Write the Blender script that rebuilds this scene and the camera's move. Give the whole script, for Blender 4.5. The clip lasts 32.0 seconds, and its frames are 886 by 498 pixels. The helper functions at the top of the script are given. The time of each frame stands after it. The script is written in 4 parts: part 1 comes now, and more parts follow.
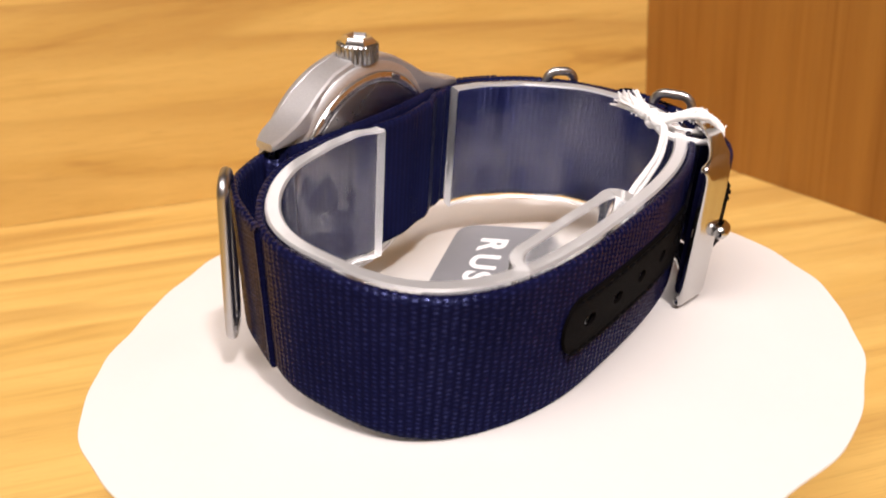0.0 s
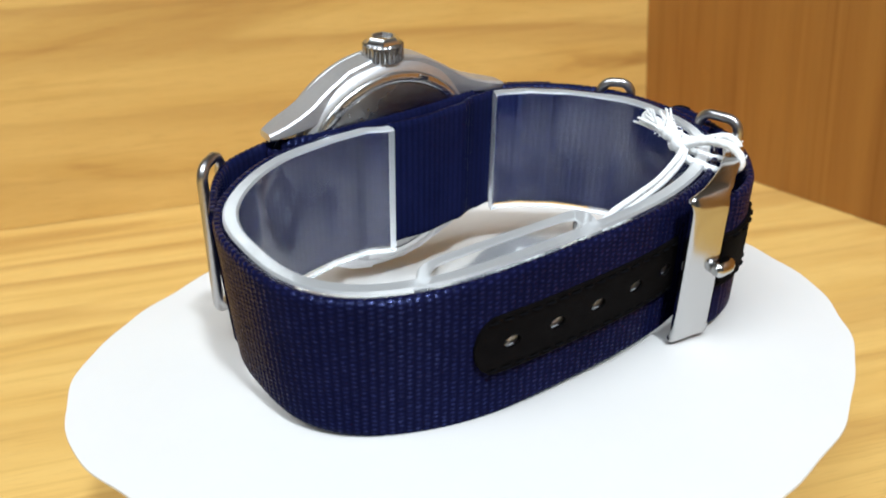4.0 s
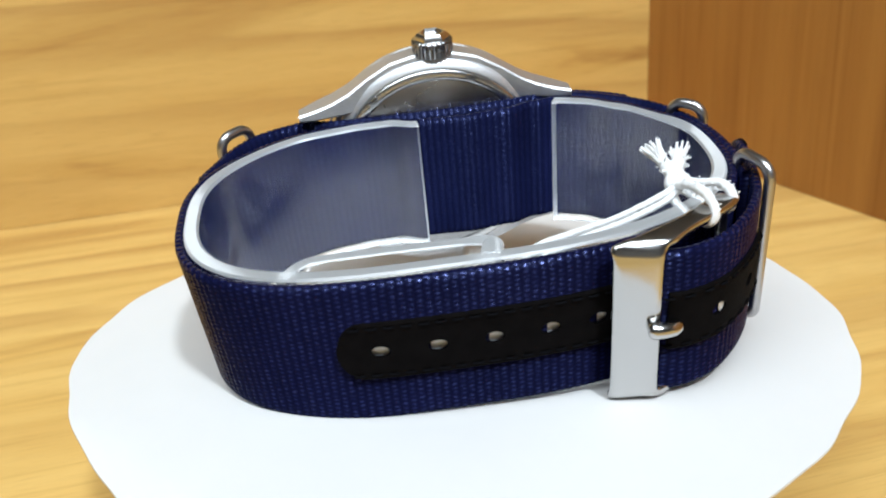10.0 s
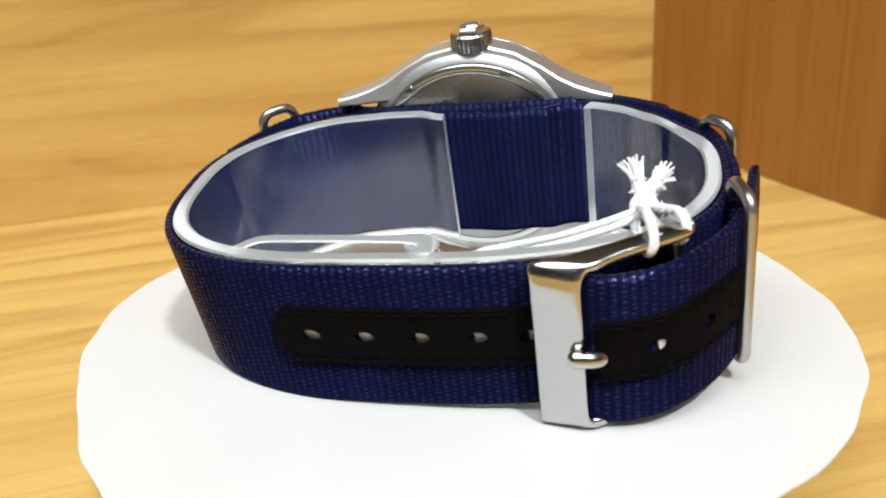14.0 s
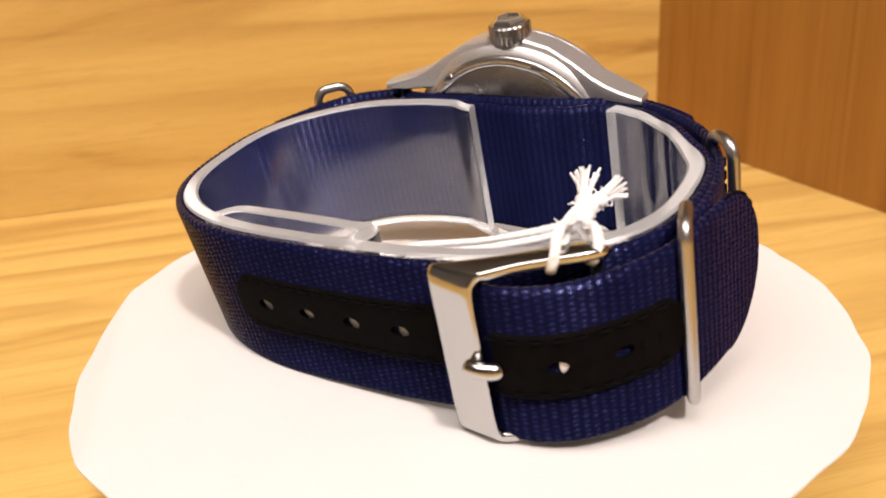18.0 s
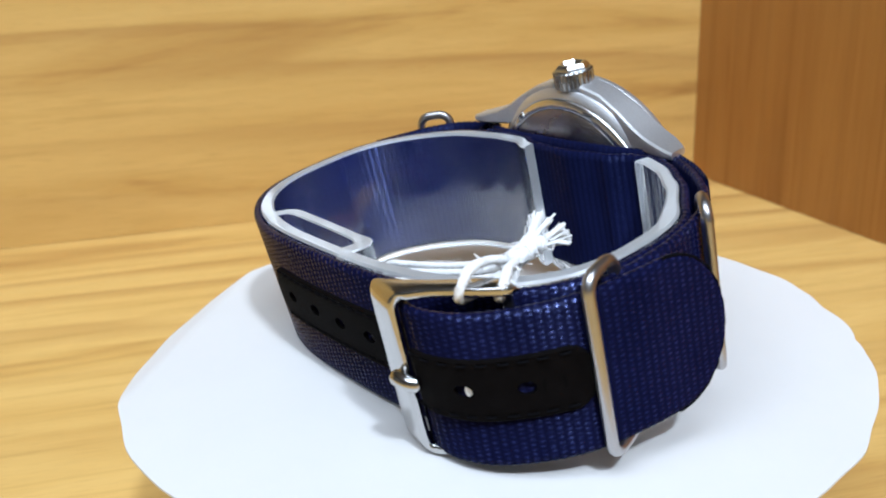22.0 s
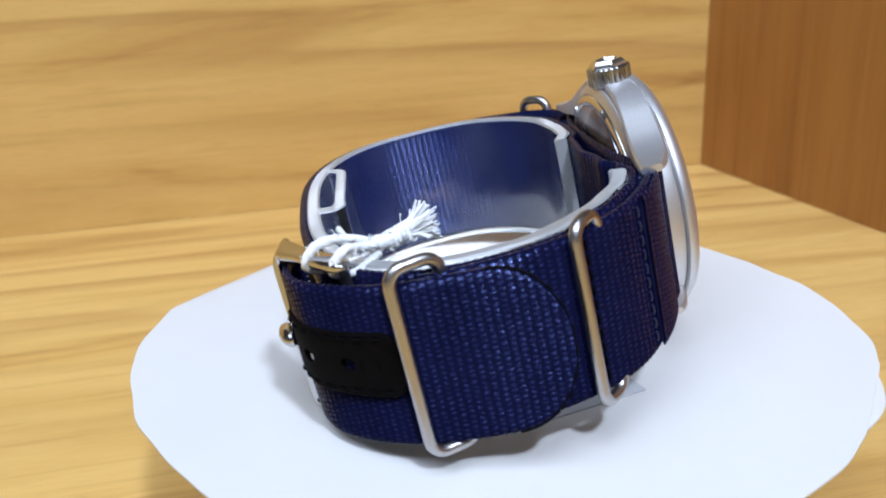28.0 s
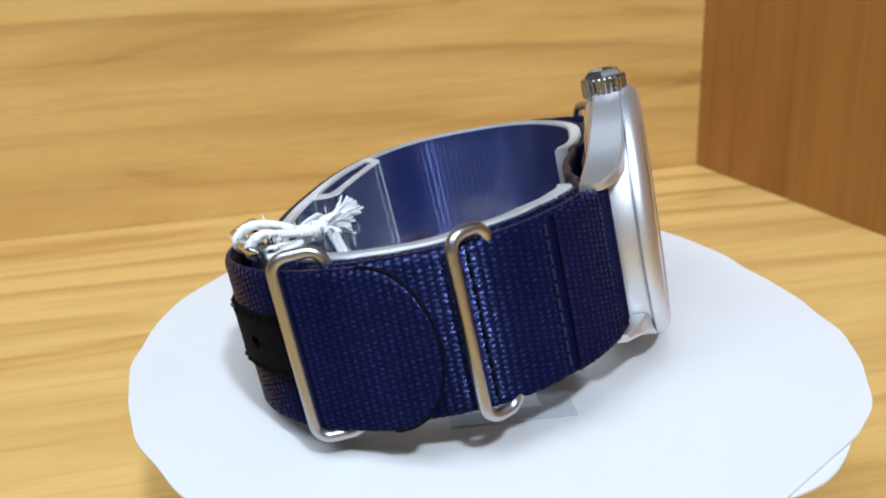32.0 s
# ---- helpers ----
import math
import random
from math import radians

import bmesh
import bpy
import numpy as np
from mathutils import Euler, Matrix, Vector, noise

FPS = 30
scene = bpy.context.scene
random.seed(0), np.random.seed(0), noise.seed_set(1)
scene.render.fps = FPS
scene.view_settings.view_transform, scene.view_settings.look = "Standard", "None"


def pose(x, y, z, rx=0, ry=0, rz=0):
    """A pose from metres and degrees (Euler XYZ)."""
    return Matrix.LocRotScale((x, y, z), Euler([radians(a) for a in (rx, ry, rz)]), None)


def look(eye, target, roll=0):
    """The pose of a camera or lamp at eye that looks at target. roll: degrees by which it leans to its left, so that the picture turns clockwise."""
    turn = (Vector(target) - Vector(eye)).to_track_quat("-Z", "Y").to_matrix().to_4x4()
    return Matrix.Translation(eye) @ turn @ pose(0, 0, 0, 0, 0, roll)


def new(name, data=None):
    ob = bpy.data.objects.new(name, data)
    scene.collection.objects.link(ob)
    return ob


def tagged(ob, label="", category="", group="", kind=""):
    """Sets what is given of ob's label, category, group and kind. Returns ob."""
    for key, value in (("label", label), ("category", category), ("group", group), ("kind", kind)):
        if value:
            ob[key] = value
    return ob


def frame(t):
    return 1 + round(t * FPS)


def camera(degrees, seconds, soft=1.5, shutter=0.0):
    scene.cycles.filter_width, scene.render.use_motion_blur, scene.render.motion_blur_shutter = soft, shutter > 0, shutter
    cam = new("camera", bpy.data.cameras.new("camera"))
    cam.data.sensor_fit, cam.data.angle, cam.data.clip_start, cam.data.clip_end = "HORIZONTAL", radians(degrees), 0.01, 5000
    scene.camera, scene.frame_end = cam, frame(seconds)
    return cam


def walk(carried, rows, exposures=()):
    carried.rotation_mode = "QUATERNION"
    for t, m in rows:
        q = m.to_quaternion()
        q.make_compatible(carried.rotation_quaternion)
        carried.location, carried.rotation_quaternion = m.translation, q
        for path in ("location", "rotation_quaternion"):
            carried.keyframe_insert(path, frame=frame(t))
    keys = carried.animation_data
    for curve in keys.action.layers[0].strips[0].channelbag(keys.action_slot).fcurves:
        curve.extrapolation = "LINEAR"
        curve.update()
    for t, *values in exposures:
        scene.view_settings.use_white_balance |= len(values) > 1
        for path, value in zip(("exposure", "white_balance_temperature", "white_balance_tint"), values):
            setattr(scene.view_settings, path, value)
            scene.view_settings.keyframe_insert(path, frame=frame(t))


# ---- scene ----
cam = camera(50.89, 32.0, soft=1.9)
cam.data.dof.use_dof, cam.data.dof.focus_distance, cam.data.dof.aperture_fstop = True, 0.137, 38.0


def aim(x, y, z, yaw, pitch, roll):
    """A camera pose from the eye and the yaw (to the left of +y), pitch and roll in degrees."""
    a, b = radians(yaw), radians(pitch)
    ahead = Vector((-math.sin(a) * math.cos(b), math.cos(a) * math.cos(b), math.sin(b)))
    return look((x, y, z), Vector((x, y, z)) + ahead, roll)


CAM = [
    (0.0, 0.00224, -0.13533, 0.10011, 1.78, -21.89, -3.56),
    (0.5, 0.00198, -0.13535, 0.10004, 1.74, -21.86, -3.35),
    (1.0, 0.00194, -0.13532, 0.10044, 1.79, -21.92, -3.26),
    (1.5, 0.00175, -0.13549, 0.10040, 1.70, -21.82, -3.26),
    (2.0, 0.00176, -0.13559, 0.10042, 1.70, -21.81, -3.29),
    (2.5, 0.00173, -0.13573, 0.10032, 1.66, -21.74, -3.29),
    (3.0, 0.00153, -0.13573, 0.10029, 1.59, -21.69, -3.18),
    (3.5, 0.00148, -0.13591, 0.10025, 1.62, -21.62, -3.31),
    (5.5, 0.00132, -0.13541, 0.10293, 1.74, -22.54, -3.65),
    (6.0, 0.00113, -0.13553, 0.10293, 1.63, -22.47, -3.60),
    (6.5, 0.00109, -0.13536, 0.10316, 1.63, -22.55, -3.82),
    (7.0, 0.00087, -0.13512, 0.10315, 1.61, -22.58, -3.77),
    (7.5, 0.00083, -0.13484, 0.10298, 1.78, -22.60, -3.79),
    (8.0, 0.00053, -0.13479, 0.10285, 1.78, -22.59, -3.70),
    (8.5, 0.00048, -0.13467, 0.10271, 1.73, -22.50, -3.71),
    (9.0, 0.00036, -0.13438, 0.10243, 1.58, -22.40, -3.63),
    (9.5, 0.00033, -0.13418, 0.10227, 1.54, -22.38, -3.80),
    (10.0, 0.00016, -0.13396, 0.10211, 1.55, -22.28, -3.71),
    (10.5, -0.00001, -0.13354, 0.10185, 1.58, -22.26, -3.77),
    (11.0, -0.00014, -0.13327, 0.10164, 1.60, -22.22, -3.76),
    (11.5, -0.00024, -0.13308, 0.10142, 1.55, -22.15, -3.68),
    (12.0, -0.00034, -0.13286, 0.10144, 1.47, -22.26, -3.51),
    (12.5, -0.00031, -0.13274, 0.10153, 1.44, -22.24, -3.56),
    (13.0, -0.00049, -0.13254, 0.10203, 1.49, -22.42, -3.52),
    (13.5, -0.00063, -0.13231, 0.10190, 1.49, -22.45, -3.19),
    (14.0, -0.00105, -0.13218, 0.10149, 1.51, -22.39, -3.41),
    (14.5, -0.00117, -0.13195, 0.10140, 1.39, -22.41, -3.29),
    (16.5, -0.00146, -0.13100, 0.10093, 1.55, -22.62, -3.25),
    (17.0, -0.00167, -0.13079, 0.10060, 1.62, -22.54, -3.37),
    (17.5, -0.00187, -0.13052, 0.10072, 1.62, -22.71, -3.22),
    (18.0, -0.00182, -0.13042, 0.10080, 1.63, -22.70, -3.27),
    (18.5, -0.00198, -0.13085, 0.10111, 1.62, -22.54, -3.12),
    (19.0, -0.00213, -0.13250, 0.10114, 2.01, -22.33, -2.74),
    (19.5, -0.00172, -0.13443, 0.10169, 2.27, -21.70, -2.55),
    (20.0, -0.00121, -0.13672, 0.10240, 3.35, -21.14, -2.52),
    (20.5, -0.00121, -0.13759, 0.10269, 3.82, -20.71, -2.62),
    (21.0, -0.00130, -0.13810, 0.10298, 3.88, -20.56, -2.38),
    (21.5, -0.00103, -0.13841, 0.10293, 4.00, -20.41, -2.58),
    (22.0, -0.00097, -0.13851, 0.10291, 4.13, -20.38, -2.73),
    (22.5, -0.00084, -0.13846, 0.10337, 4.18, -20.64, -2.63),
    (23.0, -0.00061, -0.13841, 0.10405, 4.33, -20.85, -2.62),
    (23.5, -0.00091, -0.13849, 0.10399, 4.44, -20.96, -2.34),
    (24.0, -0.00087, -0.13849, 0.10398, 4.59, -21.08, -2.32),
    (24.5, -0.00093, -0.13843, 0.10394, 4.50, -21.10, -2.35),
    (25.0, -0.00088, -0.13827, 0.10378, 4.48, -21.02, -2.62),
    (25.5, -0.00091, -0.13807, 0.10405, 4.60, -21.12, -2.59),
    (27.5, -0.00010, -0.13687, 0.10303, 4.86, -21.13, -2.69),
    (28.0, -0.00002, -0.13687, 0.10294, 4.73, -21.07, -2.69),
    (28.5, 0.00035, -0.13694, 0.10318, 4.78, -21.15, -2.77),
    (29.0, 0.00073, -0.13680, 0.10323, 4.76, -21.09, -2.82),
    (29.5, 0.00097, -0.13650, 0.10319, 4.75, -21.04, -3.01),
    (30.0, 0.00102, -0.13642, 0.10319, 4.77, -20.93, -2.83),
    (30.5, 0.00149, -0.13633, 0.10311, 4.96, -20.89, -3.33),
    (31.0, 0.00176, -0.13638, 0.10320, 4.87, -20.88, -3.47),
    (31.5, 0.00208, -0.13589, 0.10339, 4.94, -21.04, -3.23),
    (32.0, 0.00216, -0.13579, 0.10361, 4.81, -21.14, -2.89),
]
SPIN = [
    (0.0, 62.65),
    (0.5, 60.51),
    (1.0, 58.30),
    (1.5, 56.07),
    (2.0, 53.76),
    (2.5, 51.45),
    (3.0, 49.16),
    (3.5, 46.79),
    (5.5, 37.01),
    (6.0, 34.63),
    (6.5, 32.18),
    (7.0, 29.77),
    (7.5, 27.35),
    (8.0, 24.99),
    (8.5, 22.57),
    (9.0, 20.14),
    (9.5, 17.70),
    (10.0, 15.33),
    (10.5, 12.98),
    (11.0, 10.62),
    (11.5, 8.22),
    (12.0, 5.80),
    (12.5, 3.37),
    (13.0, 1.06),
    (13.5, -1.18),
    (14.0, -3.34),
    (14.5, -5.59),
    (16.5, -15.17),
    (17.0, -17.45),
    (17.5, -19.69),
    (18.0, -21.97),
    (18.5, -24.16),
    (19.0, -26.37),
    (19.5, -28.64),
    (20.0, -31.01),
    (20.5, -33.42),
    (21.0, -35.82),
    (21.5, -38.26),
    (22.0, -40.65),
    (22.5, -43.04),
    (23.0, -45.46),
    (23.5, -47.81),
    (24.0, -50.29),
    (24.5, -52.80),
    (25.0, -55.33),
    (25.5, -57.77),
    (27.5, -67.44),
    (28.0, -69.85),
    (28.5, -72.24),
    (29.0, -74.56),
    (29.5, -76.79),
    (30.0, -79.02),
    (30.5, -81.49),
    (31.0, -83.96),
    (31.5, -86.40),
    (32.0, -88.71),
]
EXPOSURE = [
    (0.0, -0.09, 6620, 22), (1.0, -0.11, 6244, 18), (2.0, -0.1, 6620, 18), (3.0, -0.14, 5824, 8),
    (6.0, -0.17, 5317, 5), (7.0, -0.18, 5395, 5), (8.0, -0.15, 5785, 8), (9.0, -0.15, 6000, 13),
    (10.0, -0.19, 5395, 5), (11.0, -0.2, 5356, 5), (12.0, -0.2, 5356, 5), (13.0, -0.19, 5512, 6),
    (14.0, -0.18, 5785, 6), (17.0, -0.12, 6900, 24), (18.0, -0.13, 6850, 22), (19.0, -0.14, 6800, 24),
    (20.0, -0.18, 5785, 12), (21.0, -0.21, 5543, 14), (22.0, -0.25, 5075, 8), (23.0, -0.23, 5699, 14),
    (24.0, -0.26, 5231, 9), (25.0, -0.29, 5114, 7), (28.0, -0.34, 4960, 11), (29.0, -0.26, 6050, 18),
    (30.0, -0.25, 6060, 20), (31.0, -0.31, 5106, 9), (32.0, -0.32, 5028, 8),
]
walk(cam, [(t, aim(*row)) for t, *row in CAM], EXPOSURE)

# ---------------------------------------------------------------- world and light
world = bpy.data.worlds.new("room_light")
scene.world = world
world.use_nodes = True
world.node_tree.nodes["Background"].inputs[0].default_value = (1.0, 0.93, 0.85, 1)
world.node_tree.nodes["Background"].inputs[1].default_value = 0.18


def area_lamp(name, eye, target, sx, sy, watts, colour):
    data = bpy.data.lights.new(name, "AREA")
    data.shape, data.size, data.size_y, data.energy, data.color = "RECTANGLE", sx, sy, watts, colour
    lamp = new(name, data)
    lamp.matrix_world = look(eye, target)
    return lamp


# small key lamp set by the shadows; the wide one is an added fill
LAMPS = [((0.54, -1.15, 1.69), 0.16, 0.16, 48.0), ((-0.40, -0.80, 1.69), 1.60, 1.00, 37.0)]
for eye, sx, sy, watts in LAMPS:
    area_lamp("ceiling_lamp_light", eye, (eye[0], eye[1], 0), sx, sy, watts, (1.0, 0.965, 0.90))

# ---------------------------------------------------------------- materials
RIB, ROW = 0.108, 0.07


class Mat:
    """A node material under construction."""

    def __init__(self, name, rough=0.5, metal=0.0, colour=(0.8, 0.8, 0.8)):
        self.m = bpy.data.materials.new(name)
        self.m.use_nodes = True
        self.t = self.m.node_tree
        self.p = self.t.nodes["Principled BSDF"]
        self.set("Roughness", rough)
        self.set("Metallic", metal)
        self.set("Base Color", (*colour, 1))

    def set(self, name, value):
        self.p.inputs[name].default_value = value
        return self

    def node(self, kind, **values):
        n = self.t.nodes.new(kind)
        for key, value in values.items():
            n.inputs[key.replace("_", " ")].default_value = value
        return n

    def link(self, a, b):
        self.t.links.new(a, b)

    def coords(self, which="Object", scale=(1, 1, 1), turn=0.0):
        c = self.t.nodes.new("ShaderNodeTexCoord")
        m = self.t.nodes.new("ShaderNodeMapping")
        m.inputs["Scale"].default_value = scale
        m.inputs["Rotation"].default_value = (0, 0, turn)
        self.link(c.outputs[which], m.inputs["Vector"])
        return m.outputs["Vector"]

    def noise(self, vec, scale, detail=4.0, rough=0.55, distortion=0.0):
        n = self.node("ShaderNodeTexNoise", Scale=scale, Detail=detail, Roughness=rough, Distortion=distortion)
        self.link(vec, n.inputs["Vector"])
        return n.outputs["Fac"]

    def ramp(self, fac, stops):
        r = self.t.nodes.new("ShaderNodeValToRGB")
        e = r.color_ramp.elements
        while len(e) < len(stops):
            e.new(0.5)
        for el, (at, col) in zip(e, stops):
            el.position, el.color = at, (*col, 1) if len(col) == 3 else col
        self.link(fac, r.inputs[0])
        return r.outputs[0]

    def mix(self, fac, a, b, blend="MIX"):
        n = self.t.nodes.new("ShaderNodeMix")
        n.data_type, n.blend_type = "RGBA", blend
        for sock, v in ((n.inputs[0], fac), (n.inputs[6], a), (n.inputs[7], b)):
            if hasattr(v, "links"):
                self.link(v, sock)
            else:
                sock.default_value = v if not isinstance(v, tuple) else (*v, 1)
        return n.outputs[2]

    def bump(self, height, strength=0.2, distance=0.0002):
        b = self.node("ShaderNodeBump", Strength=strength, Distance=distance)
        self.link(height, b.inputs["Height"])
        self.link(b.outputs["Normal"], self.p.inputs["Normal"])
        return self

    def colour(self, out):
        self.link(out, self.p.inputs["Base Color"])
        return self

    def rough(self, out):
        self.link(out, self.p.inputs["Roughness"])
        return self


def wood(name, light, mid, dark, across, along, scale, rough=0.38, rings=0.0):
    """Veneer with long wavy grain; the object's x runs along the grain. rings: strength of the dark late-wood lines."""
    m = Mat(name, rough)
    v = m.coords("Object", (along, across, across))
    broad = m.noise(v, scale * 1.05, 4.0, 0.6, 0.7)
    v2 = m.coords("Object", (along * 0.8, across * 3.2, across * 3.2))
    fine = m.noise(v2, scale * 1.8, 4.0, 0.55, 0.2)
    v3 = m.coords("Object", (along * 5, across * 16, across * 16))
    pores = m.noise(v3, scale * 4, 2.0, 0.5)
    c = m.ramp(broad, [(0.28, dark), (0.40, mid), (0.54, light), (0.72, mid)])
    streak = m.ramp(fine, [(0.30, (0.80, 0.74, 0.66)), (0.46, (1, 1, 1)), (0.75, (0.94, 0.92, 0.89))])
    c = m.mix(0.8, c, streak, "MULTIPLY")
    if rings:
        wave = m.node("ShaderNodeTexWave", Scale=scale * 0.62, Distortion=9.0, Detail=2.0, Detail_Scale=0.8, Detail_Roughness=0.55)
        wave.bands_direction, wave.wave_profile = "DIAGONAL", "SAW"
        m.link(m.coords("Object", (along * 0.45, across, across)), wave.inputs["Vector"])
        line = m.ramp(wave.outputs["Fac"], [(0.60, (0, 0, 0)), (0.92, (1, 1, 1)), (0.97, (0.25, 0.25, 0.25))])
        patch = m.ramp(m.noise(m.coords("Object", (along * 0.6, across * 0.5, across * 0.5)), scale * 0.5, 2.0), [(0.36, (0.12,) * 3), (0.64, (rings,) * 3)])
        c = m.mix(m.mix(1.0, line, patch, "MULTIPLY"), c, dark)
    c = m.mix(m.ramp(pores, [(0.30, (0.28, 0.28, 0.28)), (0.45, (0, 0, 0))]), c, dark)
    m.colour(c)
    m.rough(m.ramp(fine, [(0.3, (rough + 0.12,) * 3), (0.7, (rough - 0.05,) * 3)]))
    m.bump(pores, 0.12, 0.0003)
    return m.m


WOOD = wood("shelf_oak", (0.680, 0.456, 0.138), (0.605, 0.384, 0.104), (0.370, 0.190, 0.045), 1.0, 0.13, 42.0, rings=0.75)
WOOD_SIDE = wood("side_panel_wood", (0.425, 0.212, 0.046), (0.38, 0.180, 0.037), (0.30, 0.132, 0.025), 1.0, 0.06, 60.0, 0.45, rings=0.5)


def plain(name, colour, rough, amount=0.08, scale=40.0, metal=0.0, bump=0.0, shine=0.5):
    m = Mat(name, rough, metal, colour).set("Specular IOR Level", shine)
    n = m.noise(m.coords(), scale, 5.0)
    low, high = tuple(c * (1 - amount) for c in colour), tuple(min(1, c * (1 + amount)) for c in colour)
    m.colour(m.ramp(n, [(0.3, low), (0.7, high)]))
    if bump:
        m.bump(m.noise(m.coords(), scale * 8, 3.0), bump, 0.0002)
    return m.m


PAINT = plain("ceiling_paint", (0.78, 0.75, 0.70), 0.7, 0.03, 6.0, bump=0.1)
# unseen walls, painted dark so that steel and acrylic mirror a dim room
WALL = plain("darkened_wall_paint", (0.20, 0.18, 0.155), 0.7, 0.06, 6.0, bump=0.1)
FLOORING = plain("floor_covering", (0.22, 0.18, 0.145), 0.6, 0.12, 20.0)
PAPER = plain("white_paper", (0.685, 0.669, 0.645), 0.62, 0.012, 60.0, bump=0.05)
TABLE_GREY = plain("turntable_plastic", (0.55, 0.55, 0.55), 0.45, 0.04, 60.0)


def nylon(name, gap, rib, spark, gloss=1.0, dashes=1.0):
    """Woven nylon: ribs across the strap, each a chain of short threads set off by half a step from its neighbour; UV is in centimetres."""
    m = Mat(name, 0.55)

    def calc(kind, a, b=0.0, c=0.0):
        n = m.t.nodes.new("ShaderNodeMath")
        n.operation = kind
        for sock, v in zip(n.inputs, (a, b, c)):
            if hasattr(v, "links"):
                m.link(v, sock)
            else:
                sock.default_value = v
        return n.outputs[0]

    sep = m.t.nodes.new("ShaderNodeSeparateXYZ")
    m.link(m.coords("UV"), sep.inputs[0])
    sway = calc("SUBTRACT", m.noise(m.coords("UV", (9.0, 9.0, 1)), 1.0, 2.0), 0.5)
    col = calc("MULTIPLY_ADD", sway, 0.30, calc("DIVIDE", sep.outputs[0], RIB))
    crest = calc("MULTIPLY_ADD", calc("COSINE", calc("MULTIPLY", col, 2 * math.pi)), 0.5, 0.5)
    step = calc("MULTIPLY", calc("ROUND", col), 0.5)
    row = calc("ADD", calc("DIVIDE", sep.outputs[1], ROW), calc("MULTIPLY_ADD", sway, 0.9, step))
    knot = calc("MULTIPLY_ADD", calc("COSINE", calc("MULTIPLY", row, 2 * math.pi)), 0.5, 0.5)
    thread = calc("MULTIPLY", crest, calc("MULTIPLY_ADD", knot, dashes, 1.0 - dashes))
    cells = m.noise(m.coords("UV", (11.0, 17.0, 1)), 1.0, 2.0)
    picks = m.ramp(cells, [(0.40, (0, 0, 0)), (0.62, (1, 1, 1))])
    patches = m.ramp(m.noise(m.coords("UV", (1.3, 0.7, 1)), 1.0, 3.0), [(0.3, (0.75, 0.75, 0.78)), (0.7, (1.15, 1.12, 1.1))])
    shine = calc("MULTIPLY", calc("MULTIPLY", calc("POWER", thread, 1.6), picks), gloss)
    c = m.mix(calc("POWER", thread, 0.7), gap, rib)
    # spark lightens the thread crests: their glint put into the base colour
    c = m.mix(shine, c, spark)
    m.colour(m.mix(1.0, c, patches, "MULTIPLY"))
    # the upright threads shine most where they face the light, spread far up and down
    m.set("Specular Tint", (0.37, 0.44, 1.0, 1)).set("Roughness", 0.26).set("Anisotropic", 0.7).set("Anisotropic Rotation", 0.25)
    tangent = m.t.nodes.new("ShaderNodeTangent")
    tangent.direction_type = "UV_MAP"
    m.link(tangent.outputs[0], m.p.inputs["Tangent"])
    m.link(m.ramp(calc("MULTIPLY", thread, calc("MULTIPLY_ADD", picks, 0.7, 0.3)), [(0.0, (0.04 * gloss,) * 3), (0.8, (0.95 * gloss,) * 3)]), m.p.inputs["Specular IOR Level"])
    # every thread lies a little tilted, on the whole with its upper side out
    m.bump(thread, 0.25, 0.00008)
    scatter = m.node("ShaderNodeTexNoise", Scale=1.0, Detail=1.0)
    m.link(m.coords("UV", (32.0, 30.0, 1)), scatter.inputs["Vector"])
    steps = [m.t.nodes.new("ShaderNodeVectorMath") for _ in range(3)]
    steps[0].operation, steps[1].operation, steps[2].operation = "MULTIPLY_ADD", "ADD", "NORMALIZE"
    m.link(scatter.outputs["Color"], steps[0].inputs[0])
    steps[0].inputs[1].default_value = (0.34, 0.34, 0.8)
    steps[0].inputs[2].default_value = (-0.17, -0.17, 0.13)
    m.link(m.p.inputs["Normal"].links[0].from_socket, steps[1].inputs[0])
    m.link(steps[0].outputs[0], steps[1].inputs[1])
    m.link(steps[1].outputs[0], steps[2].inputs[0])
    m.link(steps[2].outputs[0], m.p.inputs["Normal"])
    return m.m


NYLON = nylon("navy_nylon", (0.0046, 0.0050, 0.0215), (0.0062, 0.0071, 0.036), (0.015, 0.018, 0.080))
# same cloth as NYLON; light on the inner faces is put into its colour
NYLON_BACK = nylon("navy_nylon_inside", (0.0052, 0.0065, 0.0275), (0.0064, 0.0084, 0.039), (0.010, 0.014, 0.060), 0.30, 0.25)
THREAD_NAVY = plain("navy_thread", (0.009, 0.009, 0.045), 0.6, 0.2, 300.0)
THREAD_BLACK = plain("black_thread", (0.003, 0.003, 0.004), 0.8, 0.2, 300.0, shine=0.05)
LEATHER = plain("black_leather", (0.0034, 0.0029, 0.0030), 0.7, 0.3, 500.0, bump=0.35, shine=0.03)
COTTON = plain("white_cotton", (0.88, 0.88, 0.87), 0.9, 0.05, 900.0, bump=0.5)


def steel(name, colour, rough, brush=None):
    """Bare steel; brush gives the scale of fine streaks along each axis."""
    m = Mat(name, rough, 1.0, colour)
    n = m.noise(m.coords("Object", brush or (1, 1, 1)), 300.0 if brush else 80.0, 4.0)
    spread = 0.03 if brush else 0.04
    m.rough(m.ramp(n, [(0.3, (max(0.02, rough - spread),) * 3), (0.7, (rough + spread,) * 3)]))
    if brush:
        m.colour(m.ramp(n, [(0.3, tuple(v * 0.93 for v in colour)), (0.7, tuple(min(1, v * 1.05) for v in colour))]))
    return m.m


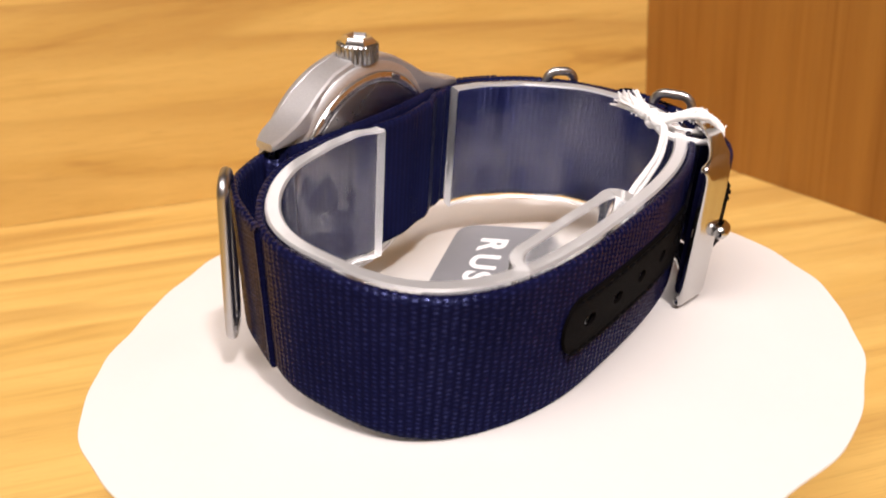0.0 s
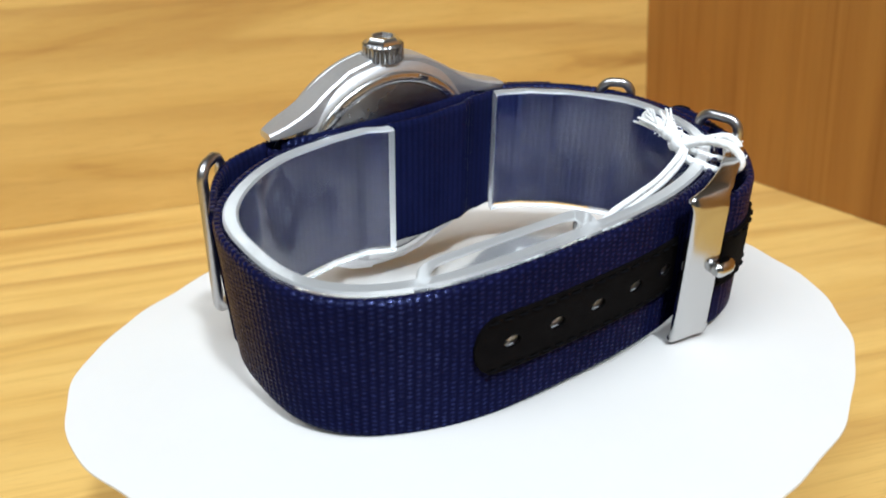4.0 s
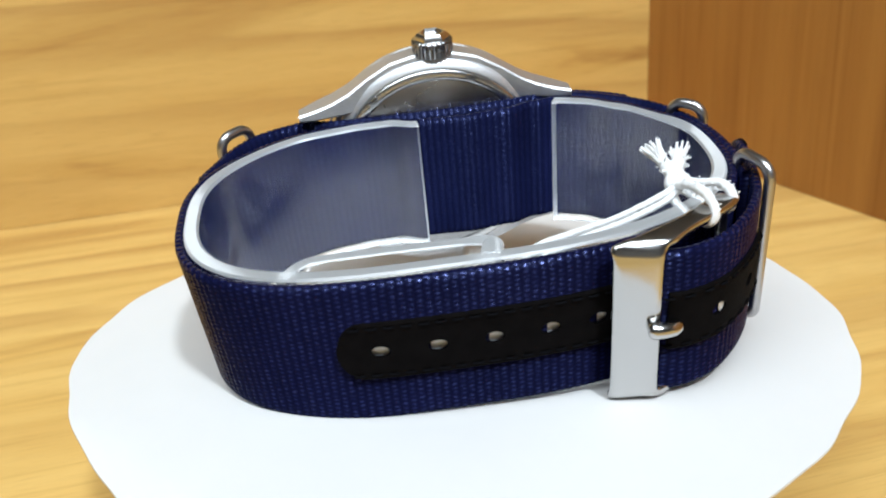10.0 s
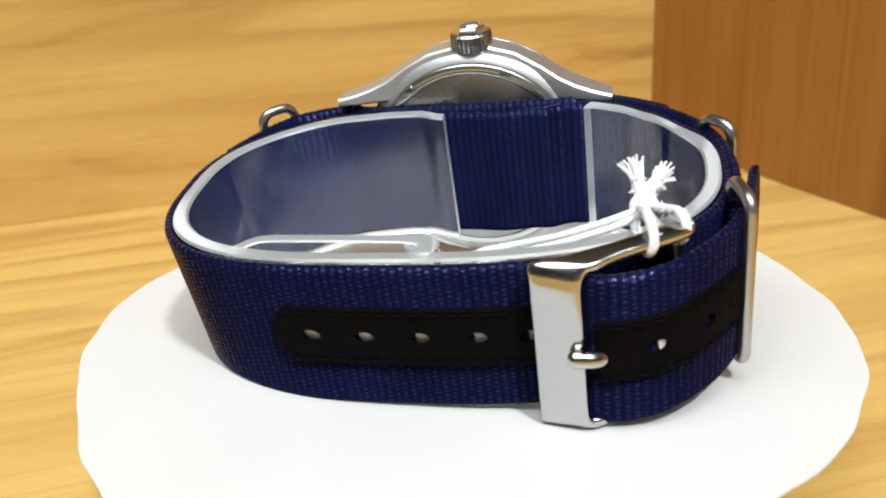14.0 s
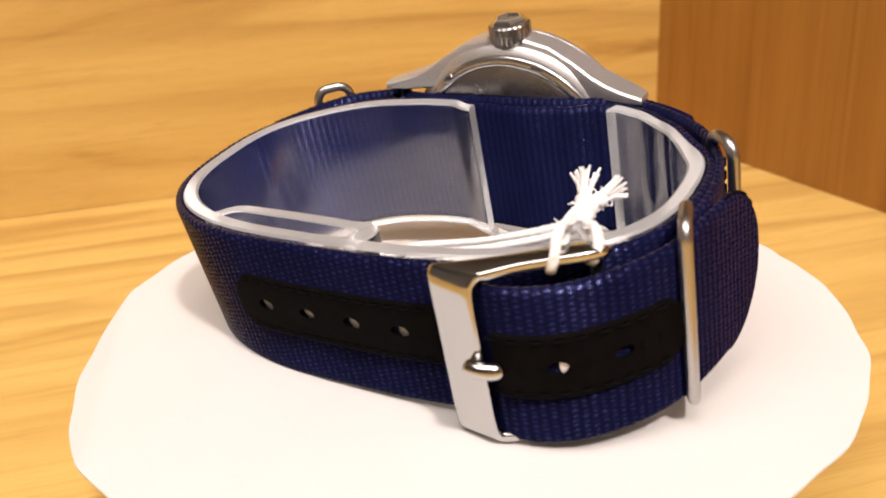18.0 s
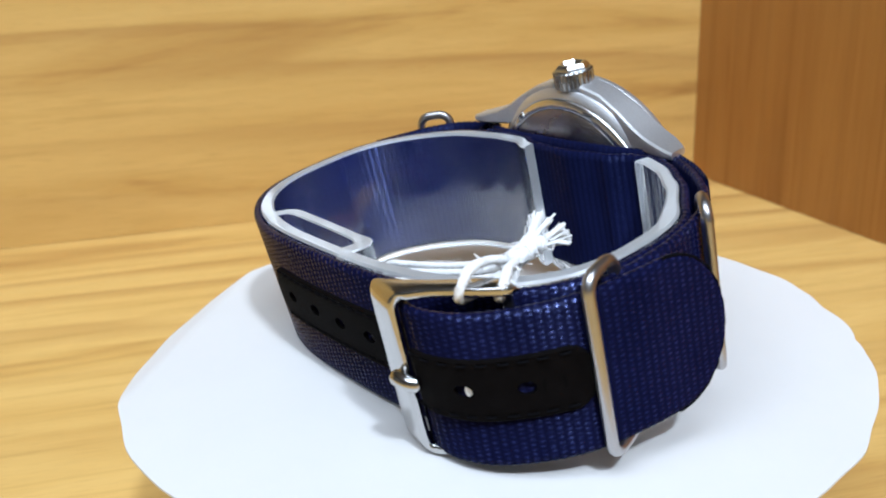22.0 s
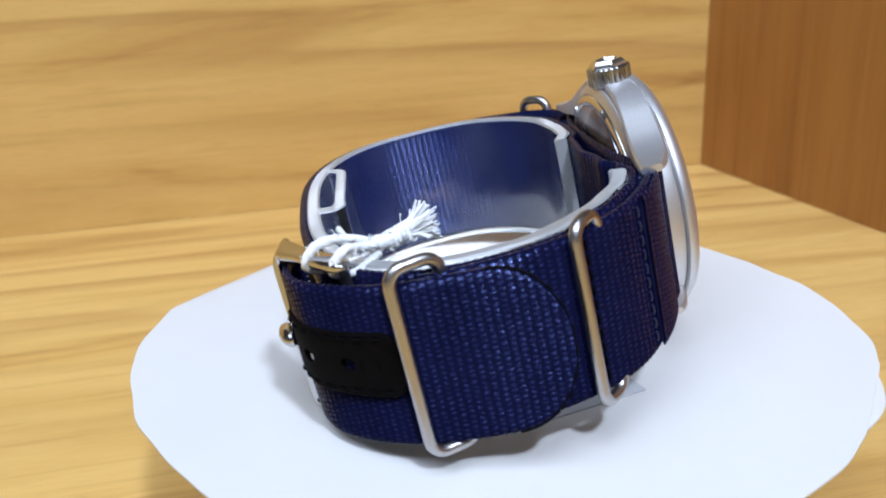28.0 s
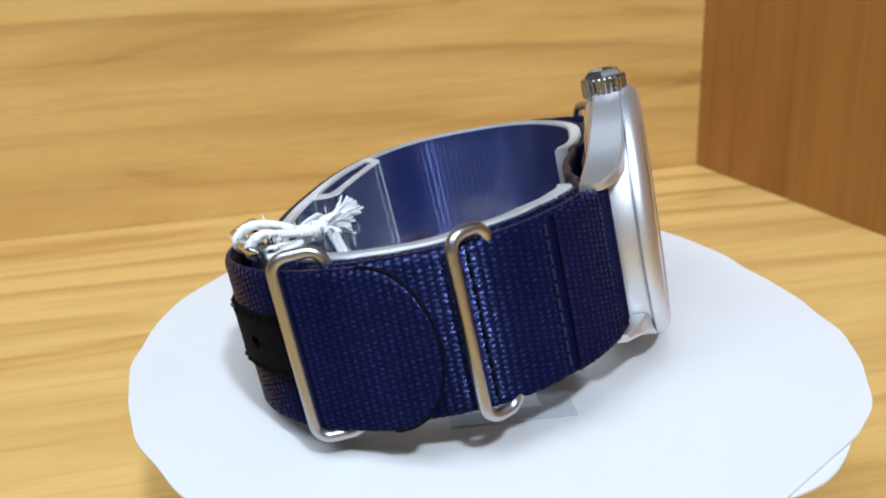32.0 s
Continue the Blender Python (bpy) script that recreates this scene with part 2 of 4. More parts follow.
STEEL = steel("polished_steel", (0.52, 0.515, 0.51), 0.15)
STEEL_BRUSHED = steel("brushed_steel", (0.74, 0.74, 0.75), 0.50, (0.2, 22, 22))
STEEL_SATIN = steel("satin_steel", (0.74, 0.74, 0.74), 0.22)
STEEL_BACK = steel("turned_case_back", (0.38, 0.375, 0.375), 0.26)
turned = STEEL_BACK.node_tree
tangent_node = turned.nodes.new("ShaderNodeTangent")
tangent_node.direction_type, tangent_node.axis = "RADIAL", "Z"
turned.links.new(tangent_node.outputs[0], turned.nodes["Principled BSDF"].inputs["Tangent"])
turned.nodes["Principled BSDF"].inputs["Anisotropic"].default_value = 0.8
turned.nodes["Principled BSDF"].inputs["Anisotropic Rotation"].default_value = 0.25
STEEL_WIRE = steel("satin_steel_wire", (0.46, 0.445, 0.44), 0.32)
STEEL_DARK = steel("knurled_steel", (0.45, 0.45, 0.45), 0.25)


def acrylic(name, rough, frost, smear=0.0):
    """Clear plastic; smear is the haze of fingermarks and of patches that touch the strap behind."""
    m = Mat(name, rough, 0.0, (0.97, 0.98, 0.98))
    m.set("Transmission Weight", 1.0 - frost).set("IOR", 1.49).set("Specular IOR Level", 0.3)
    n = m.noise(m.coords("Object", (1, 1, 1)), 90.0, 3.0, 0.6, 0.6)
    m.rough(m.ramp(n, [(0.45, (rough,) * 3), (0.75, (rough + 0.10,) * 3)]))
    if smear:
        blots = m.noise(m.coords("Object", (1, 1, 0.8)), 75.0, 2.0, 0.5, 0.8)
        # where the plastic lies hard against the strap it mirrors less
        touch = m.noise(m.coords("Object", (1, 1, 0.7)), 62.0, 3.0, 0.6, 1.2)
        m.link(m.ramp(touch, [(0.42, (0.01,) * 3), (0.55, (0.05,) * 3), (0.66, (0.32,) * 3)]), m.p.inputs["Specular IOR Level"])
        m.link(m.ramp(blots, [(0.40, (1.0,) * 3), (0.62, (1.0 - smear,) * 3)]), m.p.inputs["Transmission Weight"])
    return m.m


ACRYLIC = acrylic("clear_acrylic", 0.055, 0.0, 0.008)
ACRYLIC_EDGE = acrylic("sawn_acrylic_edge", 0.30, 0.28)
GLASS = acrylic("watch_crystal", 0.0, 0.0)
DIAL = plain("dial_dark", (0.02, 0.025, 0.06), 0.4)
# pale disc for lit clear acrylic, dark disc for shade in a hole
HOLE_LIGHT = plain("lit_hole_disc", (0.75, 0.76, 0.78), 0.3, 0.1, 400.0)
HOLE_DARK = plain("shaded_hole", (0.003, 0.003, 0.003), 0.9, shine=0.02)
CARD = plain("card_white", (0.50, 0.51, 0.53), 0.3, 0.04, 80.0)
LABEL_GREY = plain("label_grey", (0.20, 0.20, 0.21), 0.35, 0.08, 80.0)
PRINT_WHITE = plain("print_white", (0.80, 0.80, 0.80), 0.5)
LAMP_GLOW = Mat("lamp_diffuser", 0.5)
LAMP_GLOW.set("Emission Color", (1.0, 0.95, 0.87, 1)).set("Emission Strength", 1.0)
LAMP_GLOW = LAMP_GLOW.m

# ---------------------------------------------------------------- mesh helpers, in centimetres
CM = 0.01


def part(name, bm, material, parent=None, label="", smooth=True):
    """One mesh object from a bmesh drawn in centimetres, under a thing or a part."""
    data = bpy.data.meshes.new(name)
    bmesh.ops.scale(bm, vec=(CM, CM, CM), verts=bm.verts)
    bm.normal_update()
    for f in bm.faces:
        f.smooth = smooth
    bm.to_mesh(data)
    bm.free()
    mats = material if isinstance(material, (list, tuple)) else [material]
    for m in mats:
        data.materials.append(m)
    if smooth:
        data.set_sharp_from_angle(angle=radians(38))
    ob = new(name, data)
    ob.parent = parent
    if label:
        ob["label"] = label
    return ob


def thing(name, m=None):
    ob = new(name)
    ob.empty_display_size = 0.01
    if m is not None:
        ob.matrix_world = m
    return ob


def box(x0, x1, y0, y1, z0, z1, bevel=0.0, seg=2):
    bm = bmesh.new()
    bmesh.ops.create_cube(bm, size=1)
    for v in bm.verts:
        v.co = Vector((x0 + (v.co.x + 0.5) * (x1 - x0), y0 + (v.co.y + 0.5) * (y1 - y0), z0 + (v.co.z + 0.5) * (z1 - z0)))
    if bevel:
        bmesh.ops.bevel(bm, geom=bm.edges[:], offset=bevel, segments=seg, affect="EDGES", profile=0.6)
    return bm


def merge(*bms):
    out = bmesh.new()
    for bm in bms:
        data = bpy.data.meshes.new("tmp")
        bm.to_mesh(data)
        out.from_mesh(data)
        bm.free()
        bpy.data.meshes.remove(data)
    return out


def lathe(profile, seg=96, wobble=None):
    """Turns a profile of (radius, height) round z. wobble(angle, radius, height) may change the radius."""
    bm = bmesh.new()
    rings = []
    for r, z in profile:
        ring = []
        for k in range(seg):
            a = 2 * math.pi * k / seg
            q = wobble(a, r, z) if wobble else r
            ring.append(bm.verts.new((q * math.cos(a), q * math.sin(a), z)))
        rings.append(ring)
    for a, b in zip(rings, rings[1:]):
        for k in range(seg):
            bm.faces.new((a[k], a[(k + 1) % seg], b[(k + 1) % seg], b[k]))
    bm.faces.new(rings[0][::-1])
    bm.faces.new(rings[-1])
    return bm


def tube(points, radius, seg=10, closed=False, squash=1.0):
    """A rod along points (Vectors); the radius may be a function of 0..1."""
    pts = [Vector(p) for p in points]
    n = len(pts)
    bm = bmesh.new()
    rings, up = [], Vector((0, 0, 1))
    side = None
    for i, p in enumerate(pts):
        a = pts[(i - 1) % n] if closed or i else p
        b = pts[(i + 1) % n] if closed or i < n - 1 else p
        d = (b - a).normalized()
        if side is None:
            side = d.cross(up)
            side = side.normalized() if side.length > 1e-3 else Vector((1, 0, 0))
        side = (side - d * side.dot(d)).normalized()
        other = d.cross(side)
        r = radius(i / max(1, n - 1)) if callable(radius) else radius
        rings.append([bm.verts.new(p + r * (side * math.cos(2 * math.pi * k / seg) + squash * other * math.sin(2 * math.pi * k / seg))) for k in range(seg)])
    pairs = list(zip(rings, rings[1:])) + ([(rings[-1], rings[0])] if closed else [])
    for a, b in pairs:
        for k in range(seg):
            bm.faces.new((a[k], b[k], b[(k + 1) % seg], a[(k + 1) % seg]))
    if not closed:
        bm.faces.new(rings[0])
        bm.faces.new(rings[-1][::-1])
    bmesh.ops.recalc_face_normals(bm, faces=bm.faces)
    return bm


def spline(points, step, closed=False):
    """Catmull-Rom through points, resampled at even steps of arc length."""
    pts = [Vector(p) for p in points]
    n = len(pts)
    dense = []
    for i in range(n if closed else n - 1):
        p0 = pts[(i - 1) % n] if closed or i else pts[0] * 2 - pts[1]
        p1, p2 = pts[i], pts[(i + 1) % n]
        p3 = pts[(i + 2) % n] if closed or i + 2 < n else pts[-1] * 2 - pts[-2]
        for k in range(24):
            t = k / 24
            dense.append(0.5 * (2 * p1 + (p2 - p0) * t + (2 * p0 - 5 * p1 + 4 * p2 - p3) * t * t + (3 * p1 - p0 - 3 * p2 + p3) * t**3))
    dense.append(dense[0] if closed else pts[-1])
    return even(dense, step)


def even(dense, step):
    length = [0.0]
    for a, b in zip(dense, dense[1:]):
        length.append(length[-1] + (b - a).length)
    count = max(2, round(length[-1] / step))
    out, j = [], 0
    for i in range(count + 1):
        want = length[-1] * i / count
        while j < len(length) - 2 and length[j + 1] < want:
            j += 1
        f = (want - length[j]) / max(1e-9, length[j + 1] - length[j])
        out.append(dense[j].lerp(dense[j + 1], min(1, f)))
    return out


# The oval of the display cuff: a superellipse in the watch's own axes (x along the strap's front, y towards the case).
OVAL_A, OVAL_B, OVAL_N, OVAL_Y = 3.80, 2.20, 2.5, 0.13
CLOSED_A, CLOSED_N = 3.66, 2.95


# How far the back wall of the oval leaves the plain curve: its ends are pressed in and out by the watch case.
BACK_X = (-3.4, -2.1, -1.3, -0.7, -0.27, 0.5, 1.2, 1.7, 2.05, 2.4, 2.9, 3.4, 3.8)
BACK_Y = (0.0, 0.09, 0.03, -0.02, -0.19, -0.24, -0.12, 0.10, 0.22, 0.19, 0.06, -0.10, 0.0)


def back_bend(x):
    for x0, x1, y0, y1 in zip(BACK_X, BACK_X[1:], BACK_Y, BACK_Y[1:]):
        if x0 <= x < x1:
            f = (x - x0) / (x1 - x0)
            return y0 + (y1 - y0) * f * f * (3 - 2 * f)
    return 0.0


def oval(angle, grow=0.0):
    c, s = math.cos(angle), math.sin(angle)
    a, n = (OVAL_A, OVAL_N) if c > 0 else (CLOSED_A, CLOSED_N if s < 0 else OVAL_N)
    # the squarer front corner of the closed end
    x = (a + grow) * math.copysign(abs(c) ** (2 / n), c)
    y = (OVAL_B + grow) * math.copysign(abs(s) ** (2 / n), s)
    if s > 0:
        y += back_bend(x) * min(1.0, 3 * s)
    return Vector((x, OVAL_Y + y, 0))


def oval_arc(a0, a1, grow, step):
    return even([oval(radians(a0 + (a1 - a0) * k / 600), grow) for k in range(601)], step)


def flare(p):
    """How far the cuff and the strap narrow towards the paper at their closed end, per centimetre of height."""
    f = min(1.0, max(0.0, (-p.x - 1.2) / 2.4))
    return 0.07 * f * f * (3 - 2 * f)


def sag(p):
    """How much lower the closed end of cuff and strap sits."""
    f = min(1.0, max(0.0, (-p.x - 0.4) / 2.9))
    return 0.04 * f * f * (3 - 2 * f)


def strap_mesh(path, z0, z1, thick, closed=False, tip=0.0, relief=0.0024, start=0.0, holes=()):
    """A woven band that stands on edge along a path; outward is to the right of the way. tip: radius of a rounded end."""
    step = (path[1] - path[0]).length
    n = len(path)
    zc, half = (z0 + z1) / 2, (z1 - z0) / 2
    rows = 58
    co, uv, faces = [], [], []
    total = step * (n - 1)
    for side in (0, 1):
        for i, p in enumerate(path):
            a = path[(i - 1) % (n - 1)] if closed else path[max(0, i - 1)]
            b = path[(i + 1) % (n - 1)] if closed else path[min(n - 1, i + 1)]
            d = (b - a).normalized()
            out = Vector((d.y, -d.x, 0))
            s = start + i * step
            h = half
            if tip and total - i * step < tip:
                q = 1 - (total - i * step) / tip
                h = half * math.sqrt(max(0.0004, 1 - q ** 2.2))
            rib = 0.5 + 0.5 * math.cos(2 * math.pi * s / RIB)
            h += 0.010 * (rib - 0.5)
            for k in range(rows + 1):
                z = zc + h * (2 * k / rows - 1)
                weave = 0.75 + 0.25 * math.cos(2 * math.pi * z / ROW)
                edge = max(0.0, 1 - min(k, rows - k) / 2.0)
                off = (thick - 0.03 * edge if side else 0.03 * edge) + (relief * rib * weave if side else -0.4 * relief * rib)
                q = p + out * (off + flare(p) * (z - 2.35))
                co.append((q.x * CM, q.y * CM, (z - sag(p)) * CM))
                uv.append((s, z))
    w = rows + 1
    for side in (0, 1):
        base = side * n * w
        for i in range(n - 1):
            for k in range(rows):
                if any(math.hypot((i + 0.5) * step - hs, 0.8 * (z0 + (z1 - z0) * (k + 0.5) / rows - hz)) < 0.12 for hs, hz in holes):
                    continue
                f = (base + i * w + k, base + (i + 1) * w + k, base + (i + 1) * w + k + 1, base + i * w + k + 1)
                faces.append(f if side else f[::-1])
        if not side:
            inner_faces = len(faces)
    b = n * w
    for i in range(n - 1):
        for k, flip in ((0, False), (rows, True)):
            f = (i * w + k, (i + 1) * w + k, b + (i + 1) * w + k, b + i * w + k)
            faces.append(f[::-1] if flip else f)
    if not closed:
        for i, flip in ((0, True), (n - 1, False)):
            for k in range(rows):
                f = (i * w + k, i * w + k + 1, b + i * w + k + 1, b + i * w + k)
                faces.append(f if flip else f[::-1])
    data = bpy.data.meshes.new("strap")
    data.from_pydata(co, [], faces)
    layer = data.uv_layers.new(name="UVMap")
    loops = np.empty(len(data.loops), dtype=np.int32)
    data.loops.foreach_get("vertex_index", loops)
    layer.data.foreach_set("uv", np.array(uv, dtype=np.float32)[loops].ravel())
    data.polygons.foreach_set("use_smooth", np.ones(len(data.polygons), dtype=bool))
    data.materials.append(NYLON)
    data.materials.append(NYLON_BACK)
    for f in data.polygons[:inner_faces]:
        f.material_index = 1
    return data


def strap_part(name, data, parent, label=""):
    data.name = name
    ob = new(name, data)
    ob.parent = parent
    if label:
        ob["label"] = label
    return ob


# ---------------------------------------------------------------- the shelf, its back and its side
CORNER = Vector((7.17, 21.55, 0))
BACK_TURN = math.degrees(math.atan2(21.55 - 14.95, 7.17 + 16.2))
SIDE_TURN = math.degrees(math.atan2(13.37 - 21.55, 11.28 - 7.17))


def at_cm(x, y, z, rz=0.0):
    return pose(x * CM, y * CM, z * CM, 0, 0, rz)


def structure(ob, name_label, m=None):
    tagged(ob, name_label, kind="structure")
    if m is not None:
        ob.matrix_world = m
    return ob


structure(part("shelf", box(-60, 40, -75, 22, -90, 0, 0.15), WOOD), "light oak veneer counter under the turntable", at_cm(CORNER.x, CORNER.y, 0, BACK_TURN))
structure(part("wall_back", box(-60, 1.8, 0, 1.8, 0.004, 19, 0.05), WOOD), "light oak veneer back panel with wavy horizontal grain", at_cm(CORNER.x, CORNER.y, 0, BACK_TURN))
side = structure(part("wall_side", box(0.003, 19, 0.02, 1.8, -42, 0.0, 0.05), WOOD_SIDE), "reddish brown wooden side panel with upright grain")
side.matrix_world = at_cm(CORNER.x, CORNER.y, 0) @ Matrix(((0, -math.sin(radians(SIDE_TURN)), -math.cos(radians(SIDE_TURN)), 0), (0, math.cos(radians(SIDE_TURN)), -math.sin(radians(SIDE_TURN)), 0), (1, 0, 0, 0), (0, 0, 0, 1)))

# unseen room added round the place; its tones shape bounce and reflections
structure(part("floor", box(-250, 250, -300, 200, -94, -90), FLOORING), "unseen dull brown room floor, added to close the room")
structure(part("ceiling", box(-250, 250, -300, 200, 178, 182), PAINT), "unseen white painted ceiling, added to bounce light")
structure(part("wall_north", box(-250, 250, 200, 206, -90, 178), WALL), "unseen plain brown room wall, added, painted dark for a dim room")
structure(part("wall_south", box(-250, 250, -306, -300, -90, 178), WALL), "unseen plain brown room wall, added, painted dark for a dim room")
structure(part("wall_east", box(250, 256, -300, 200, -90, 178), WALL), "unseen plain brown room wall, added, painted dark for a dim room")
structure(part("wall_west", box(-256, -250, -300, 200, -90, 178), WALL), "unseen plain brown room wall, added, painted dark for a dim room")


def ceiling_lamp(x, y, sx, sy):
    lamp = thing("ceiling_lamp", at_cm(x, y, 178))
    tagged(lamp, "unseen square white lamp with a glowing diffuser, added for key and fill", "lamp", "ceiling lamps")
    part("lamp_housing", box(-sx / 2 - 2, sx / 2 + 2, -sy / 2 - 2, sy / 2 + 2, -7, 0, 0.5), PAINT, lamp)
    part("diffuser", box(-sx / 2, sx / 2, -sy / 2, sy / 2, -8, -7.05, 0.2), LAMP_GLOW, lamp)


for eye, sx, sy, watts in LAMPS:
    ceiling_lamp(eye[0] * 100, eye[1] * 100, sx * 100, sy * 100)

# ---------------------------------------------------------------- what turns
DISC_Z = 3.546
TILT = Matrix(((0.9979, -0.0108, -0.0644, 0), (0.0, 0.9861, -0.1660, 0), (0.0653, 0.1656, 0.9840, 0), (0, 0, 0, 1)))
ON_DISC = pose(0, 0, DISC_Z * CM)
# The cuff and the watch lean a little on the paper.
LEANING = pose(0, 0, 4.016 * CM) @ TILT @ pose(-0.30 * CM, -0.70 * CM, 0, 0, 0, -8.5)
TURNING = []


def turning(ob, base):
    TURNING.append((ob, base))
    ob.matrix_world = base
    return ob


# turntable under the paper
turntable = turning(thing("turntable"), pose(0, 0, 0))
tagged(turntable, "low round grey turntable standing on the shelf", "turntable")
part("base", lathe([(3.6, 0.0), (3.7, 0.08), (3.7, 1.5), (3.5, 1.6)], 64), TABLE_GREY, turntable)
part("platter", lathe([(3.9, 1.7), (4.0, 1.75), (4.0, 3.28), (3.9, 3.33)], 64), TABLE_GREY, turntable)
part("spindle", lathe([(1.0, 1.6), (1.0, 1.7)], 32), TABLE_GREY, turntable)


def rim(angle):
    """The paper's hand-cut edge: radius at an angle (radians)."""
    a = angle
    r = 5.734 - 0.226 * math.cos(a) - 0.346 * math.sin(a) + 0.091 * math.cos(2 * a) + 0.059 * math.sin(2 * a)
    r += -0.054 * math.cos(3 * a) + 0.06 * math.sin(3 * a) - 0.105 * math.sin(4 * a) + 0.029 * math.sin(5 * a)
    return r + 0.018 * math.sin(17 * a + 1) + 0.012 * math.sin(29 * a)


def top_edge(a):
    """The top sheet's edge: the rim, with one corner trimmed straight so that the sheet below peeps out."""
    off = a - radians(45.5)
    return min(rim(a), 5.33 / math.cos(off)) if abs(off) < 0.3 else rim(a)


def under_edge(a):
    return rim(a) - 0.07 + 0.10 * math.exp(-(((a - radians(46)) / 0.11) ** 2))


def fold(x, y):
    """A corner of the paper is bent down along a straight crease."""
    return 0.38 * max(0.0, (x + 3.18) * -0.836 + (y + 5.31) * -0.549)


def paper_sheet(lift, edge, thick=0.03):
    """A sheet of card, flat in the middle and drooping slightly at its cut edge."""
    bm = bmesh.new()
    seg, steps = 240, [0.0, 0.25, 0.5, 0.62, 0.7, 0.76, 0.8, 0.83, 0.86, 0.89, 0.92, 0.94, 0.96, 0.98, 1.0]
    layers = []
    for low in (0, 1):
        rings = []
        for f in steps[1:]:
            ring = []
            for k in range(seg):
                a = 2 * math.pi * k / seg
                r = f * edge(a)
                drop = 0.115 * max(0.0, f - 0.62) / 0.38 + 0.02 * math.sin(3 * a + 1.0) * f * f + 0.012 * math.sin(7 * a) * f**4
                drop += fold(r * math.cos(a), r * math.sin(a))
                ring.append(bm.verts.new((r * math.cos(a), r * math.sin(a), lift - drop - low * thick)))
            rings.append(ring)
        centre = bm.verts.new((0, 0, lift - low * thick))
        layers.append((rings, centre))
    for low, (rings, centre) in enumerate(layers):
        for k in range(seg):
            f = (centre, rings[0][k], rings[0][(k + 1) % seg])
            bm.faces.new(f[::-1] if low else f)
            for a, b in zip(rings, rings[1:]):
                f = (a[k], b[k], b[(k + 1) % seg], a[(k + 1) % seg])
                bm.faces.new(f[::-1] if low else f)
    top, bot = layers[0][0][-1], layers[1][0][-1]
    for k in range(seg):
        bm.faces.new((top[k], bot[k], bot[(k + 1) % seg], top[(k + 1) % seg]))
    return bm


paper = turning(thing("paper_disc"), ON_DISC)
tagged(paper, "white hand-cut paper disc lying on the turntable", "paper")
part("top_sheet", paper_sheet(0.105, top_edge), PAPER, paper)
part("under_sheet", paper_sheet(0.055, under_edge), PAPER, paper)

# ---------------------------------------------------------------- the clear cuff
cuff = turning(thing("display_cuff"), LEANING)
tagged(cuff, "clear acrylic display cuff holding the watch strap", "display stand")
CUFF_Z0, CUFF_Z1, CUFF_T = 0.16, 2.36, 0.20


def band_mesh(outer, inner, z0, z1, bevel=0.03):
    """A wall between two open paths, with frosted top, bottom and ends."""
    bm = bmesh.new()
    n = len(outer)
    ring = [(0, z0 + bevel), (0, z1 - bevel), (bevel, z1), (1, z1), (2, z1 - bevel), (2, z0 + bevel), (1, z0), (bevel, z0)]
    cols = []
    for o, i in zip(outer, inner):
        d = (i - o)
        u = d.normalized()
        col = []
        for kind, z in ring:
            if kind == 0:
                p = o
            elif kind == 2:
                p = i
            elif kind == 1:
                p = i - u * bevel
            else:
                p = o + u * bevel
            p = p - u * flare(o) * (z - 2.35)
            col.append(bm.verts.new((p.x, p.y, z - sag(o))))
        cols.append(col)
    for a, b in zip(cols, cols[1:]):
        for k in range(8):
            f = bm.faces.new((a[k], a[(k + 1) % 8], b[(k + 1) % 8], b[k]))
            f.material_index = 1 if k in (1, 2, 3, 5, 6, 7) else 0
    for col, flip in ((cols[0], True), (cols[-1], False)):
        f = bm.faces.new(col if flip else col[::-1])
        f.material_index = 1
    bmesh.ops.recalc_face_normals(bm, faces=bm.faces)
    return bm


# The gap of the cuff lies behind the watch case.
ARC0, ARC1 = 92.0, 423.0


def cuff_arc(grow, step=0.06):
    return [oval(radians(ARC0 + (ARC1 - ARC0) * k / 340), grow) for k in range(341)]


part("ring", band_mesh(cuff_arc(0.0), cuff_arc(-CUFF_T), CUFF_Z0, CUFF_Z1), [ACRYLIC, ACRYLIC_EDGE], cuff)
inner_wall = spline([(-2.33, -1.76, 0), (-2.24, -1.69, 0), (-2.11, -1.55, 0), (-1.92, -1.48, 0), (-1.5, -1.49, 0), (-0.6, -1.53, 0), (0.08, -1.57, 0), (0.25, -1.62, 0), (0.27, -1.72, 0), (0.20, -1.92, 0)], 0.05)
outwards = [Vector(((b - a).y, -(b - a).x, 0)).normalized() for a, b in zip(inner_wall, inner_wall[1:])]
outwards.append(outwards[-1])
half = [0.085 + 0.05 * max(0.0, (p.x + 0.05) / 0.3) for p in inner_wall]
part("spring_tongue", band_mesh([p + o * h for p, o, h in zip(inner_wall, outwards, half)], [p - o * h for p, o, h in zip(inner_wall, outwards, half)], CUFF_Z0 + 0.01, CUFF_Z1 - 0.012, 0.02), [ACRYLIC, ACRYLIC_EDGE], cuff)
for ob in cuff.children:
    ob.visible_shadow = False

# ---------------------------------------------------------------- the watch
watch = turning(thing("wristwatch"), LEANING)
tagged(watch, "steel wristwatch with a navy nylon strap on a clear cuff", "watch")
MID_Z, CASE_X = 1.33, 0.10
STRAP_T = 0.12
def frame_at(path, s):
    """The place, way and outward side of a path at an arc length."""
    step = (path[1] - path[0]).length
    i = min(len(path) - 2, max(1, round(s / step)))
    d = (path[i + 1] - path[i - 1]).normalized()
    return path[i], d, Vector((d.y, -d.x, 0))


